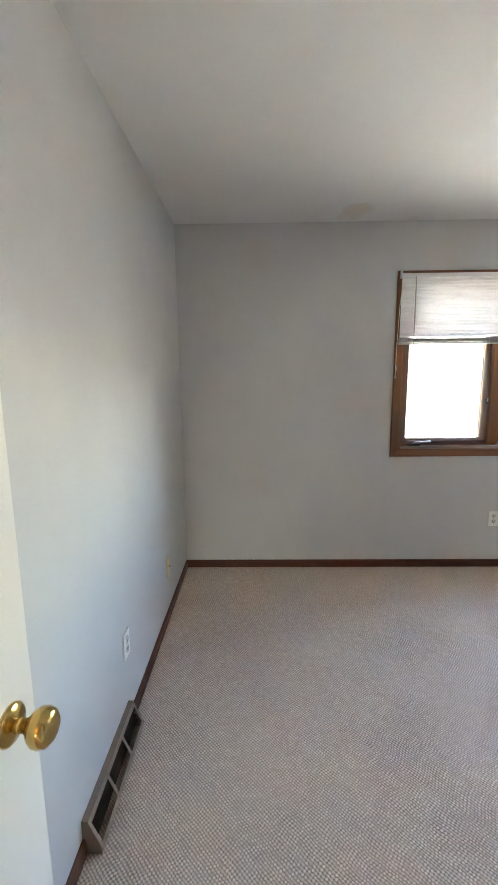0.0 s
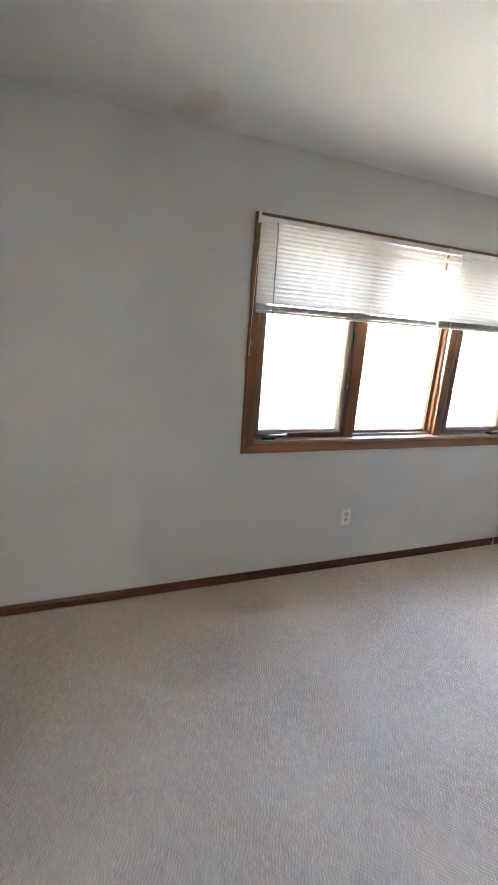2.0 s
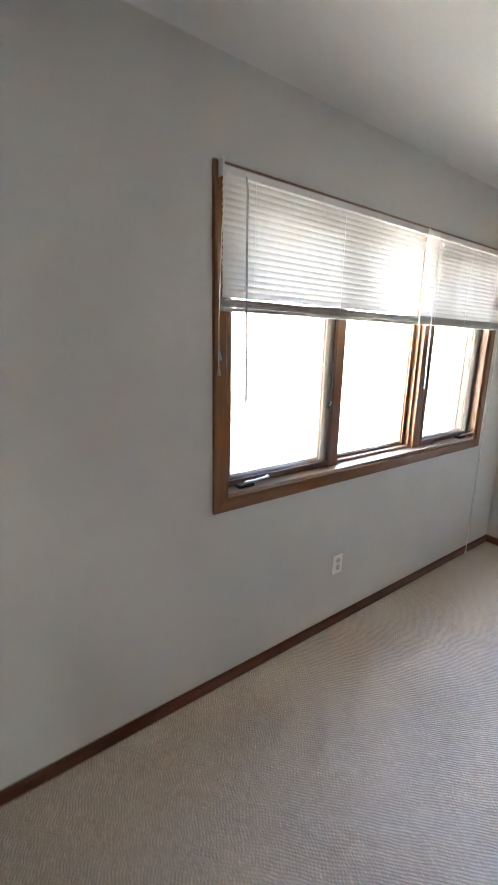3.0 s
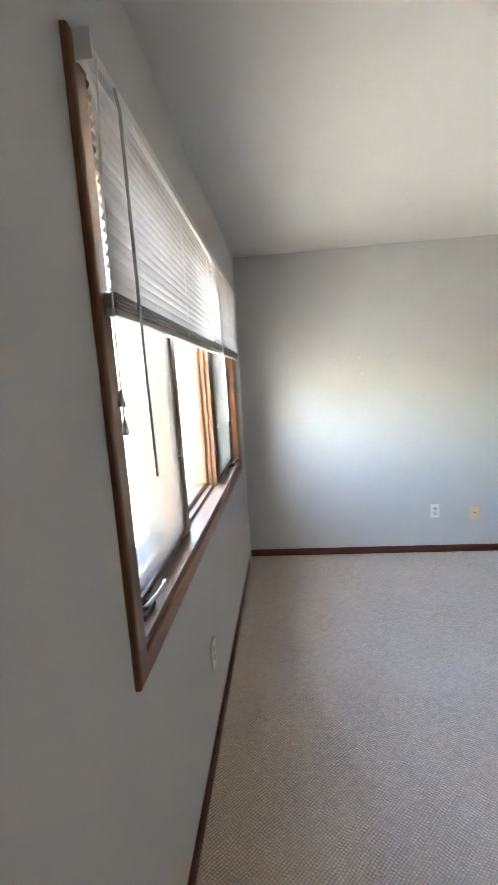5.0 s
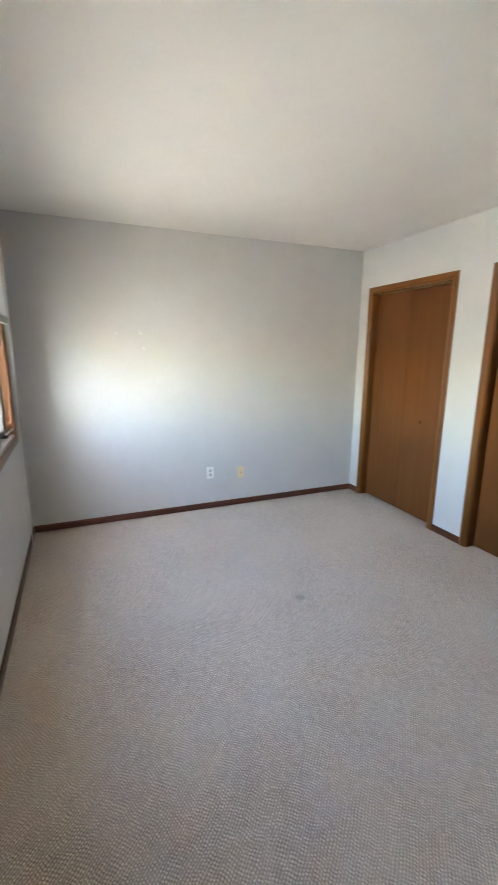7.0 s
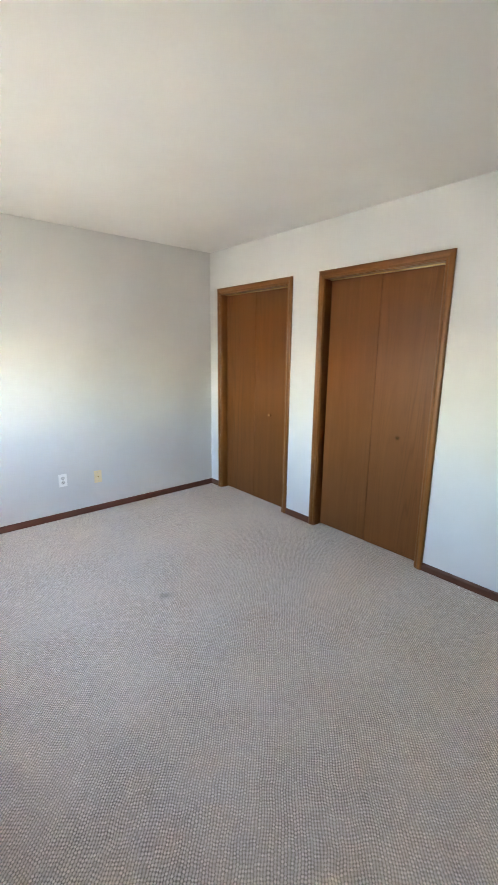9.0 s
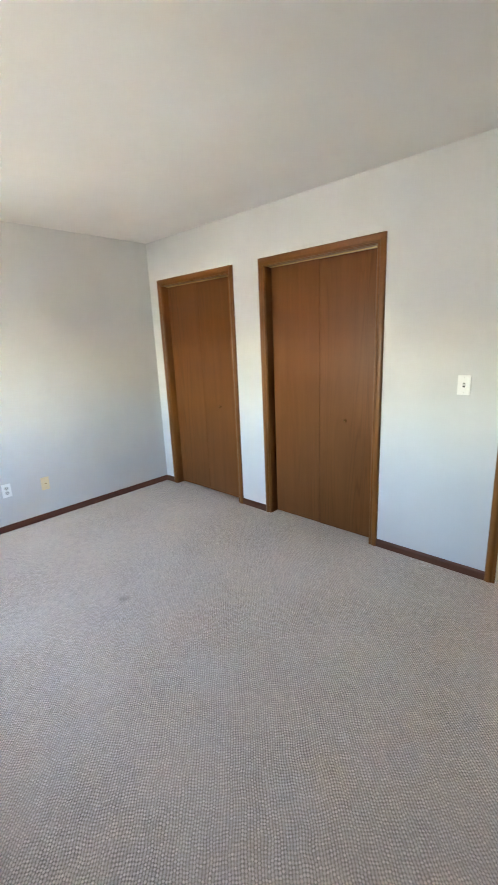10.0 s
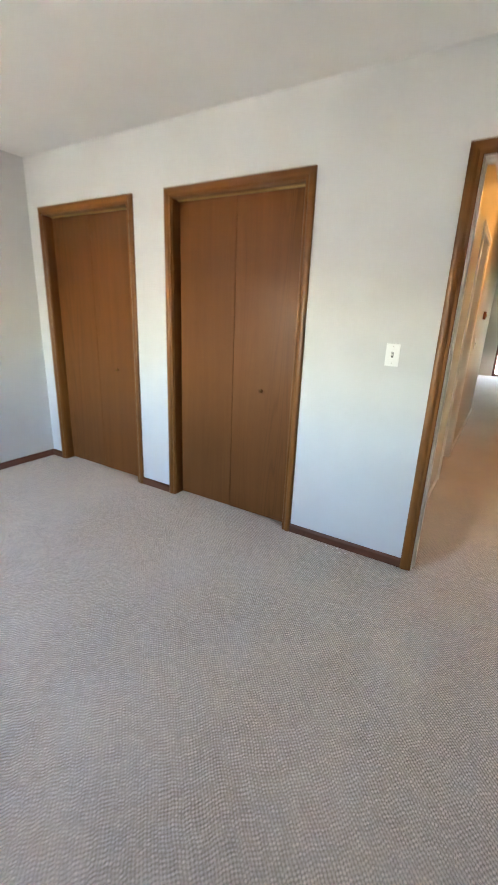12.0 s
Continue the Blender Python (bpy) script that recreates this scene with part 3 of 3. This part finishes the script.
# ---------------------------------------------------------------- window with three lights
def wire_mesh(x0, x1, z0, z1, y, pitch=0.0020, d=0.00032):
    """Woven insect screen: fine upright and level wires."""
    bm = bmesh.new()

    def wire(a, b, c, e, yy):
        v = [bm.verts.new(p) for p in ((a, yy, c), (b, yy, c), (b, yy, e), (a, yy, e), (a, yy + d, c), (b, yy + d, c), (b, yy + d, e), (a, yy + d, e))]
        for q in ((0, 1, 2, 3), (7, 6, 5, 4), (1, 5, 6, 2), (4, 0, 3, 7), (3, 2, 6, 7), (4, 5, 1, 0)):
            bm.faces.new([v[k] for k in q])

    for k in range(1, int((x1 - x0) / pitch)):
        wire(x0 + k * pitch, x0 + k * pitch + d, z0, z1, y)
    for k in range(1, int((z1 - z0) / pitch)):
        wire(x0, x1, z0 + k * pitch, z0 + k * pitch + d, y + d)
    return bm


def window():
    w = thing("window_1", ((WX0 + WX1) / 2, L, WZ0), label="brown stained wooden window with two casements and a fixed middle light", category="window", kind="structure")
    out = (0, -1, 0)
    part("casing", bar((WX0, L, 0), (0, 0, 1), (-1, 0, 0), out, WZ0, WZ1, 1, 1, WCASE), M_WIN[2], w)
    part("casing", bar((WX1, L, 0), (0, 0, 1), (1, 0, 0), out, WZ0, WZ1, 1, 1, WCASE), M_WIN[2], w)
    part("casing", bar((0, L, WZ1), (1, 0, 0), (0, 0, 1), out, WX0, WX1, 1, 1, WCASE), M_WIN[0], w)
    part("casing", bar((0, L, WZ0), (1, 0, 0), (0, 0, -1), out, WX0, WX1, 1, 1, WCASE), M_WIN[0], w)
    y0, y1, t = L - 0.004, L + 0.13, 0.016
    part("jamb", box(WX0, WX0 + t, y0, y1, WZ0, WZ1, 0.001), M_WIN[2], w)
    part("jamb", box(WX1 - t, WX1, y0, y1, WZ0, WZ1, 0.001), M_WIN[2], w)
    part("head", box(WX0 + t, WX1 - t, y0, y1, WZ1 - t, WZ1, 0.001), M_WIN[0], w)
    part("sill", box(WX0 + t, WX1 - t, y0, y1, WZ0, WZ0 + t, 0.001), M_SILL, w, "pale grey-brown wooden sill")
    # outer clad frame
    for a in ((WX0, WX0 + 0.03, WZ0, WZ1), (WX1 - 0.03, WX1, WZ0, WZ1), (WX0 + 0.03, WX1 - 0.03, WZ0, WZ0 + 0.03), (WX0 + 0.03, WX1 - 0.03, WZ1 - 0.03, WZ1)):
        part("outer_frame", box(a[0], a[1], y1, L + NT + 0.03, a[2], a[3], 0.002), M_CLAD, w)
    M1, M2 = (2.222, 2.290), (2.965, 3.035)
    yf = L + 0.048
    for a, b in (M1, M2):
        part("mullion", box(a, b, yf, y1, WZ0 + t, WZ1 - t, 0.003), M_WIN[2], w)
        part("outer_frame", box(a + 0.008, b - 0.008, y1, L + NT + 0.03, WZ0 + 0.03, WZ1 - 0.03, 0.002), M_CLAD, w)

    def light(x0, x1, rail, bottom, ya, yb, yg, name):
        z0, z1 = WZ0 + t, WZ1 - t
        sash = bmesh.new()
        box(x0, x0 + rail, ya, yb, z0, z1, 0.003, sash)
        box(x1 - rail, x1, ya, yb, z0, z1, 0.003, sash)
        box(x0 + rail, x1 - rail, ya + 0.002, yb, z0, z0 + bottom, 0.003, sash)
        box(x0 + rail, x1 - rail, ya + 0.002, yb, z1 - rail, z1, 0.003, sash)
        s = part(name, sash, M_WIN[2], w)
        pane = part("pane", box(x0 + rail - 0.004, x1 - rail + 0.004, yg, yg + 0.004, z0 + bottom - 0.004, z1 - rail + 0.004), M_GLASS, s, "clear window glass")
        pane.visible_shadow = False
        bead = bmesh.new()
        for k in (x0 + rail - 0.001, x1 - rail - 0.006):
            box(k, k + 0.007, ya + 0.010, yg, z0 + bottom, z1 - rail, 0.0015, bead)
        box(x0 + rail, x1 - rail, ya + 0.010, yg, z0 + bottom - 0.001, z0 + bottom + 0.006, 0.0015, bead)
        part("glazing_bead", bead, M_WIN[0], s)
        return s

    a1 = light(WX0 + t + 0.002, M1[0] - 0.002, 0.052, 0.048, yf + 0.012, yf + 0.050, yf + 0.034, "casement_sash")
    a3 = light(M2[1] + 0.002, WX1 - t - 0.002, 0.052, 0.048, yf + 0.012, yf + 0.050, yf + 0.034, "casement_sash")
    light(M1[1] + 0.001, M2[0] - 0.001, 0.046, 0.030, yf + 0.045, yf + 0.078, yf + 0.064, "fixed_sash")
    # stepped stops of the fixed light
    for x0, x1 in ((M1[1], M1[1] + 0.020), (M2[0] - 0.020, M2[0])):
        part("stop", box(x0, x1, yf + 0.022, yf + 0.045, WZ0 + t, WZ1 - t, 0.002), M_WIN[2], w)
    part("stop", box(M1[1] + 0.020, M2[0] - 0.020, yf + 0.020, yf + 0.045, WZ0 + t, WZ0 + t + 0.016, 0.002), M_SILL, w)

    # insect screens on the room side of the casements
    for x0, x1 in ((WX0 + t, M1[0] + 0.004), (M2[1] - 0.004, WX1 - t)):
        z0, z1, f = WZ0 + t + 0.018, WZ1 - t, 0.018
        frame_ = bmesh.new()
        for a in ((x0, x0 + f, z0, z1), (x1 - f, x1, z0, z1), (x0 + f, x1 - f, z0, z0 + f), (x0 + f, x1 - f, z1 - f, z1)):
            box(a[0], a[1], yf - 0.006, yf + 0.004, a[2], a[3], 0.0015, frame_)
        screen = part("insect_screen", frame_, M_SCREEN_FRAME, w, "dark brown metal screen frame")
        for px in (x0 + 0.17, x1 - 0.13):
            part("pull_tab", tube([(px, yf - 0.004, z0 + 0.008), (px, yf - 0.010, z0 + 0.010), (px + 0.004, yf - 0.012, z0 + 0.022)], 0.0035, 8), M_DARK, screen, "small dark pull tab", True)
        part("screen_mesh", wire_mesh(x0 + f, x1 - f, z0 + f, z1 - f, yf + 0.001), M_SCREEN, screen, "fine grey insect mesh")

    # crank operators on the sill
    for cx, s in ((1.70, 1), (3.53, 1)):
        z = WZ0 + t
        base = part("crank_base", box(cx - 0.050, cx + 0.030, yf - 0.032, yf + 0.010, z, z + 0.016, 0.005), M_DARK, w, "dark metal casement operator")
        part("crank_handle", tube([(cx - 0.012, yf - 0.018, z + 0.014), (cx - 0.010, yf - 0.026, z + 0.024), (cx + 0.020, yf - 0.032, z + 0.027),
                                   (cx + 0.060, yf - 0.040, z + 0.032), (cx + 0.092, yf - 0.044, z + 0.036)], [0.008, 0.006, 0.005, 0.005, 0.006], 10), M_STEEL, base, "bent metal crank handle", True)
        part("crank_knob", turned((cx + 0.090, yf - 0.052, z + 0.036), (0, 1, 0), [(0, 0.005), (0.004, 0.008), (0.012, 0.008), (0.016, 0.004)], 12), M_STEEL, base, "", True)
    # sash locks
    for lx, ly, lz in ((M1[0] - 0.022, yf + 0.006, 1.24), (M2[1] + 0.020, yf + 0.006, 1.24)):
        lock = part("sash_lock", box(lx - 0.006, lx + 0.006, ly - 0.010, ly + 0.010, lz - 0.018, lz + 0.018, 0.003), M_DARK, w, "small metal sash lock")
        part("lock_lever", tube([(lx, ly - 0.008, lz), (lx, ly - 0.016, lz + 0.004), (lx, ly - 0.020, lz + 0.022)], 0.003, 8), M_STEEL, lock, "", True)


window()


# ---------------------------------------------------------------- blinds, drawn half up
def slat_mesh(length):
    """A thin crowned slat, seen from its centre, tilted nearly shut."""
    bm = bmesh.new()
    width, n = 0.025, 6
    tilt = radians(78)
    rows = []
    for i in range(n + 1):
        s = (i / n - 0.5) * width
        crown = 0.0046 * (1 - (2 * i / n - 1) ** 2)
        y = -s * math.cos(tilt) - crown * math.sin(tilt)
        z = s * math.sin(tilt) - crown * math.cos(tilt)
        rows.append([bm.verts.new((x, y, z)) for x in (-length / 2, length / 2)])
    for a, b in zip(rows, rows[1:]):
        bm.faces.new((a[0], a[1], b[1], b[0]))
    return finish(bm, "slat", M_SLAT, True)


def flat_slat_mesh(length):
    # stacked slats are greyer than the hanging ones: backlit shade in the colour
    return finish(box(-length / 2, length / 2, -0.0125, 0.0125, -0.0011, 0.0011), "stacked_slat", M_STACK_SHADED)


def blind(x0, x1, sag, wand_x, cord_x, cord_end):
    yc = L - 0.031
    top = 2.104
    b = thing("venetian_blind", ((x0 + x1) / 2, yc, top), label="white mini venetian blind drawn half up inside the window", category="window blind", group="window blinds")
    mid = origin[b]
    rail = bmesh.new()
    box(x0, x1, yc - 0.014, yc + 0.014, top - 0.026, top, 0.002, rail)
    hr = part("headrail", rail, M_RAIL, b, "white metal headrail")
    for ex in (x0 - 0.001, x1 - 0.003):
        part("bracket", box(ex - 0.001, ex + 0.005, yc - 0.017, yc + 0.030, top - 0.030, top + (0.020 if ex < 2 else 0.003), 0.001), M_RAIL, hr)
    zb = 1.640 + sag
    me = slat_mesh(x1 - x0 - 0.012)
    z = top - 0.040
    pitch = 0.0214
    n = 0
    while z > zb + 0.048:
        s = new("slat", me)
        s.parent = b
        s.location = (0, 0.0006 * math.sin(n * 2.3), z - mid.z)
        s.rotation_euler = (radians(1.6 * math.sin(n * 1.7)), 0, 0)
        z -= pitch
        n += 1
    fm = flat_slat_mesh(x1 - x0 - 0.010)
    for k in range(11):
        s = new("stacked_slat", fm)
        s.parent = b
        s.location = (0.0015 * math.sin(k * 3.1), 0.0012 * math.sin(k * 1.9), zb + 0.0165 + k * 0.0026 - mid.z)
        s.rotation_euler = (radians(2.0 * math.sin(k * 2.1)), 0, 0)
    part("bottom_rail", box(x0 + 0.004, x1 - 0.004, yc - 0.0125, yc + 0.0125, zb, zb + 0.014, 0.004), M_FOOT_SHADED, b, "bottom rail with its backlit shade in the grey")
    for lx in (x0 + 0.14, (x0 + x1) / 2, x1 - 0.14):
        for dy in (-0.0135, 0.0135):
            part("ladder_cord", tube([(lx, yc + dy, top - 0.026), (lx, yc + dy, zb + 0.010)], 0.0007, 5), M_CORD, b)
    part("tilt_wand", tube([(wand_x, yc - 0.018, top - 0.020), (wand_x + 0.002, yc - 0.024, top - 0.06), (wand_x + 0.006, yc - 0.024, 1.56),
                            (wand_x + 0.010, yc - 0.026, 1.30)], [0.003, 0.0036, 0.0036, 0.0042], 6), M_WAND if x0 < 2 else M_RAIL, b, "thin plastic tilt wand")
    pts = [(cord_x, yc - 0.016, top - 0.018)] + cord_end
    c = part("lift_cord", tube(pts, 0.0018 if cord_end[-1][2] > 1.0 else 0.0024, 6), M_CORD, b, "white lift cord")
    ends = [pts[-1]] if cord_end[-1][2] < 1.0 else [pts[-1], (pts[-1][0] + 0.006, pts[-1][1] + 0.004, pts[-1][2] + 0.055)]
    for e in ends:
        part("tassel", turned((e[0], e[1], e[2] + 0.004), (0, 0, -1), [(0, 0.002), (0.006, 0.004), (0.030, 0.0085), (0.034, 0.007)], 10), M_WAND if len(ends) > 1 else M_PLATE, c, "", True)


blind(1.520, 2.7485, 0.000, 1.612, 1.538, [(1.516, L - 0.045, 1.90), (1.508, L - 0.040, 1.60), (1.508, L - 0.040, 1.440)])
blind(2.7525, 3.676, 0.004, 2.84, 3.668,
      [(3.690, L - 0.040, 1.62), (3.700, L - 0.034, 1.0), (3.706, L - 0.030, 0.40), (3.708, L - 0.034, 0.050)])


# ---------------------------------------------------------------- plates on the walls
def plate(name, at, turn, label, category, mat, kind):
    """A wall plate whose face looks along its own -y; at: where its back touches the wall."""
    p = new(name)
    origin[p] = Vector((0, 0, 0))
    face = part("cover_plate", box(-0.035, 0.035, -0.006, 0.0, -0.057, 0.057, 0.003), mat, p)
    if kind == "outlet":
        for dz in (-0.020, 0.020):
            r = part("receptacle", turned((0, -0.0055, dz), (0, -1, 0), [(0, 0.0165), (0.0025, 0.0165), (0.003, 0.0155), (0.0031, 0.0)], 20), M_SOCKET, face, "grey white receptacle")
            for dx, hh in ((-0.0065, 0.005), (0.0065, 0.004)):
                part("slot", box(dx - 0.0012, dx + 0.0012, -0.0093, -0.0083, dz - hh + 0.003, dz + hh + 0.003), M_SLOT, face)
            part("slot", turned((0, -0.0083, dz - 0.008), (0, -1, 0), [(0, 0.0026), (0.001, 0.0026)], 8), M_SLOT, face)
        part("screw", turned((0, -0.0055, 0), (0, -1, 0), [(0, 0.003), (0.0015, 0.002)], 8), M_STEEL, face)
    elif kind == "switch":
        part("toggle_frame", box(-0.0055, 0.0055, -0.0075, -0.005, -0.013, 0.013, 0.0008), M_SLOT, face, "dark toggle slot")
        part("toggle", box(-0.0042, 0.0042, -0.017, -0.006, -0.004, 0.009, 0.0015), M_SOCKET, face)
        for dz in (-0.042, 0.042):
            part("screw", turned((0, -0.0055, dz), (0, -1, 0), [(0, 0.003), (0.0015, 0.002)], 8), M_STEEL, face)
    else:
        part("jack_ring", turned((0, -0.0055, 0), (0, -1, 0), [(0, 0.013), (0.003, 0.012), (0.0035, 0.0)], 16), M_CREAM, face)
        part("connector", turned((0, -0.006, 0), (0, -1, 0), [(0, 0.0055), (0.009, 0.0048), (0.010, 0.001)], 10), M_BRASS, face, "brass cable connector")
        for dz in (-0.042, 0.042):
            part("screw", turned((0, -0.0055, dz), (0, -1, 0), [(0, 0.003), (0.0015, 0.002)], 8), M_STEEL, face)
    p.matrix_world = pose(*at, 0, 0, turn)
    return tagged(p, label, category)


TO_NORTH, TO_EAST, TO_SOUTH, TO_WEST = 0, -90, 180, 90      # which wall the plate sits on
out1 = plate("wall_outlet", (2.293, L, 0.376), TO_NORTH, "white double outlet on a grey wall", "outlet", M_PLATE, "outlet")
tagged(out1, group="wall outlets")
copy_thing(out1, pose(W, 1.607, 0.352, 0, 0, TO_EAST))
copy_thing(out1, pose(0.0, 1.698, 0.369, 0, 0, TO_WEST))
jack1 = plate("cable_jack", (W, 1.298, 0.328), TO_EAST, "ivory cable jack plate on a grey wall", "wall jack", M_CREAM, "jack")
tagged(jack1, group="cable jacks")
copy_thing(jack1, pose(0.0, 2.50, 0.315, 0, 0, TO_WEST))
plate("light_switch", (W - 3.0, 0.0, 1.179), TO_SOUTH, "white toggle light switch beside the doorway", "light switch", M_PLATE, "switch")
plate("hall_switch", (HX1, -3.03, 1.13), TO_EAST, "white light switch on the hall wall", "light switch", M_PLATE, "switch")


# ---------------------------------------------------------------- register at the foot of the west wall
def register():
    r = thing("baseboard_register", (0.0, (REG0 + REG1) / 2, 0.0), label="taupe metal baseboard heat register with an open grille", category="heat register")
    d0, d1, h, fz = 0.016, 0.057, 0.117, 0.030
    for y in (REG0, REG1 - 0.003):
        ends = bmesh.new()
        a = [ends.verts.new(p) for p in ((0.0, y, 0), (d1, y, 0), (d1, y, fz - 0.012), (d0 + 0.004, y, h), (0.0, y, h))]
        b = [ends.verts.new(v.co + Vector((0, 0.003, 0))) for v in a]
        ends.faces.new(a)
        ends.faces.new(b[::-1])
        for i in range(5):
            j = (i + 1) % 5
            ends.faces.new((a[i], a[j], b[j], b[i]))
        part("end_plate", ends, M_REG, r)
    part("top_lip", box(0.0, d0 + 0.006, REG0, REG1, h - 0.003, h + 0.001, 0.0008), M_REG, r)
    slope = Vector((d1 - d0, 0, (fz - 0.012) - h)).normalized()
    normal = Vector((-slope.z, 0, slope.x))
    face_len = (Vector((d1, 0, fz - 0.012)) - Vector((d0, 0, h))).length
    p0 = Vector((d0 + 0.004, 0, h))

    def strip(a0, a1, y0, y1, thick=0.003):
        bm = bmesh.new()
        vs = []
        for y in (y0, y1):
            for a, n in ((a0, 0), (a1, 0), (a1, -thick), (a0, -thick)):
                vs.append(bm.verts.new(p0 + slope * a + normal * n + Vector((0, y, 0))))
        for q in ((0, 1, 2, 3), (4, 7, 6, 5), (0, 4, 5, 1), (1, 5, 6, 2), (2, 6, 7, 3), (3, 7, 4, 0)):
            bm.faces.new([vs[i] for i in q])
        return bm

    part("grille_rail", strip(0.0, 0.018, REG0, REG1), M_REG, r)
    part("grille_rail", strip(face_len - 0.014, face_len, REG0, REG1), M_REG, r)
    n = 3
    step = (REG1 - REG0 - 0.012) / n
    for k in range(n + 1):
        y = REG0 + k * step
        part("grille_bar", strip(0.018, face_len - 0.014, y, y + 0.012), M_REG, r)
    part("front_lip", box(d1 - 0.003, d1 + 0.001, REG0, REG1, 0.0, fz - 0.010, 0.0008), M_REG, r)
    for k in range(3):
        z = 0.034 + k * 0.024
        x = 0.008 + (0.10 - z) * 0.16
        part("louver", box(x, x + 0.018, REG0 + 0.004, REG1 - 0.004, z, z + 0.0015), M_REG_IN, r, "dark inner louver")
    part("back_plate", box(0.001, 0.003, REG0 + 0.003, REG1 - 0.003, 0.003, h - 0.004), M_REG_IN, r)


register()

# filler patches left on the east wall
for y, z, r in ((2.19, 1.627, 0.020), (2.167, 1.501, 0.017), (2.382, 1.62, 0.012)):
    bm = turned((W, y, z), (-1, 0, 0), [(-0.001, r), (0.0004, r * 0.9), (0.0009, r * 0.5), (0.001, 0.0)], 14)
    for v in bm.verts:
        v.co.z += 0.35 * (v.co.y - y)
    solo("filler_patch", bm, M_PATCH, True, label="small dried white filler patch on the wall", category="wall patch", group="filler patches")

# flakes of white paint lying on the carpet beside the baseboards
rng = random.Random(7)
for fx, fy in ((1.262, 0.028), (1.285, 0.046), (1.236, 0.061), (1.330, 0.034), (1.205, 0.052), (4.02, 3.02), (3.99, 3.05)):
    n = rng.randint(5, 7)
    rad = rng.uniform(0.004, 0.008)
    bm = bmesh.new()
    ring = [(fx + rad * rng.uniform(0.6, 1.2) * math.cos(6.283 * k / n), fy + rad * rng.uniform(0.5, 1.0) * math.sin(6.283 * k / n)) for k in range(n)]
    low = [bm.verts.new((x, y, 0.0)) for x, y in ring]
    high = [bm.verts.new((x, y, 0.0015 + rng.uniform(0, 0.002))) for x, y in ring]
    bm.faces.new(low[::-1])
    bm.faces.new(high)
    for k in range(n):
        bm.faces.new((low[k], low[(k + 1) % n], high[(k + 1) % n], high[k]))
    solo("paint_flake", bm, M_WHITE_DOOR, label="tiny flake of white paint lying on the carpet", category="debris", group="paint flakes")

# ---------------------------------------------------------------- hall and sitting room
fr = thing("door_frame_2", (HX1, (HD[0] + HD[1]) / 2, 0), label="cream painted casing of a hall doorway", category="door frame", kind="structure")
for y, s in ((HD[0], -1), (HD[1], 1)):
    part("casing", bar((HX1, y, 0), (0, 0, 1), (0, s, 0), (-1, 0, 0), 0, 2.03, 0, 1, CASE), M_WHITE_DOOR, fr)
    part("jamb", box(HX1 - 0.002, HX1 + WT + 0.002, min(y, y - s * 0.018), max(y, y - s * 0.018), 0, 2.03, 0.001), M_WHITE_DOOR, fr)
part("casing", bar((HX1, 0, 2.03), (0, 1, 0), (0, 0, 1), (-1, 0, 0), HD[0], HD[1], 1, 1, CASE), M_WHITE_DOOR, fr)

th = thing("thermostat", (HX1, -3.6, 1.39), label="small brown and gold thermostat on the hall wall", category="thermostat")
tb = part("body", box(HX1 - 0.030, HX1, -3.66, -3.54, 1.39, 1.48, 0.006), M_OAK[1], th)
part("dial", turned((HX1 - 0.029, -3.6, 1.437), (-1, 0, 0), [(0, 0.024), (0.006, 0.022), (0.008, 0.0)], 20), M_BRASS, tb, "brass dial", True)

cl = thing("ceiling_light", (0.40, -2.3, H), label="warm glowing dome light on the hall ceiling", category="ceiling light")
part("base_ring", turned((0.40, -2.3, H), (0, 0, -1), [(0, 0.13), (0.018, 0.13), (0.022, 0.12)], 28), M_BRASS, cl, "brass ring", True)
part("shade", turned((0.40, -2.3, H - 0.021), (0, 0, -1), [(0, 0.115), (0.030, 0.108), (0.055, 0.080), (0.068, 0.040), (0.072, 0.0)], 28), M_LAMP, cl, "glowing frosted glass dome", True)

pd = thing("patio_door", ((PD[0] + PD[1]) / 2, LY, 0), label="dark framed glass patio door in daylight", category="patio door", kind="structure")
for x0, x1 in ((PD[0], PD[0] + 0.06), (PD[1] - 0.06, PD[1])):
    part("stile", box(x0, x1, LY - 0.12, LY - 0.02, 0.0, 2.05, 0.003), M_BASE[2], pd)
for z0, z1 in ((0.0, 0.07), (1.98, 2.05)):
    part("rail", box(PD[0] + 0.06, PD[1] - 0.06, LY - 0.12, LY - 0.02, z0, z1, 0.003), M_BASE[0], pd)
g = part("pane", box(PD[0] + 0.055, PD[1] - 0.055, LY - 0.074, LY - 0.068, 0.065, 1.985), M_GLASS, pd, "clear glass")
g.visible_shadow = False
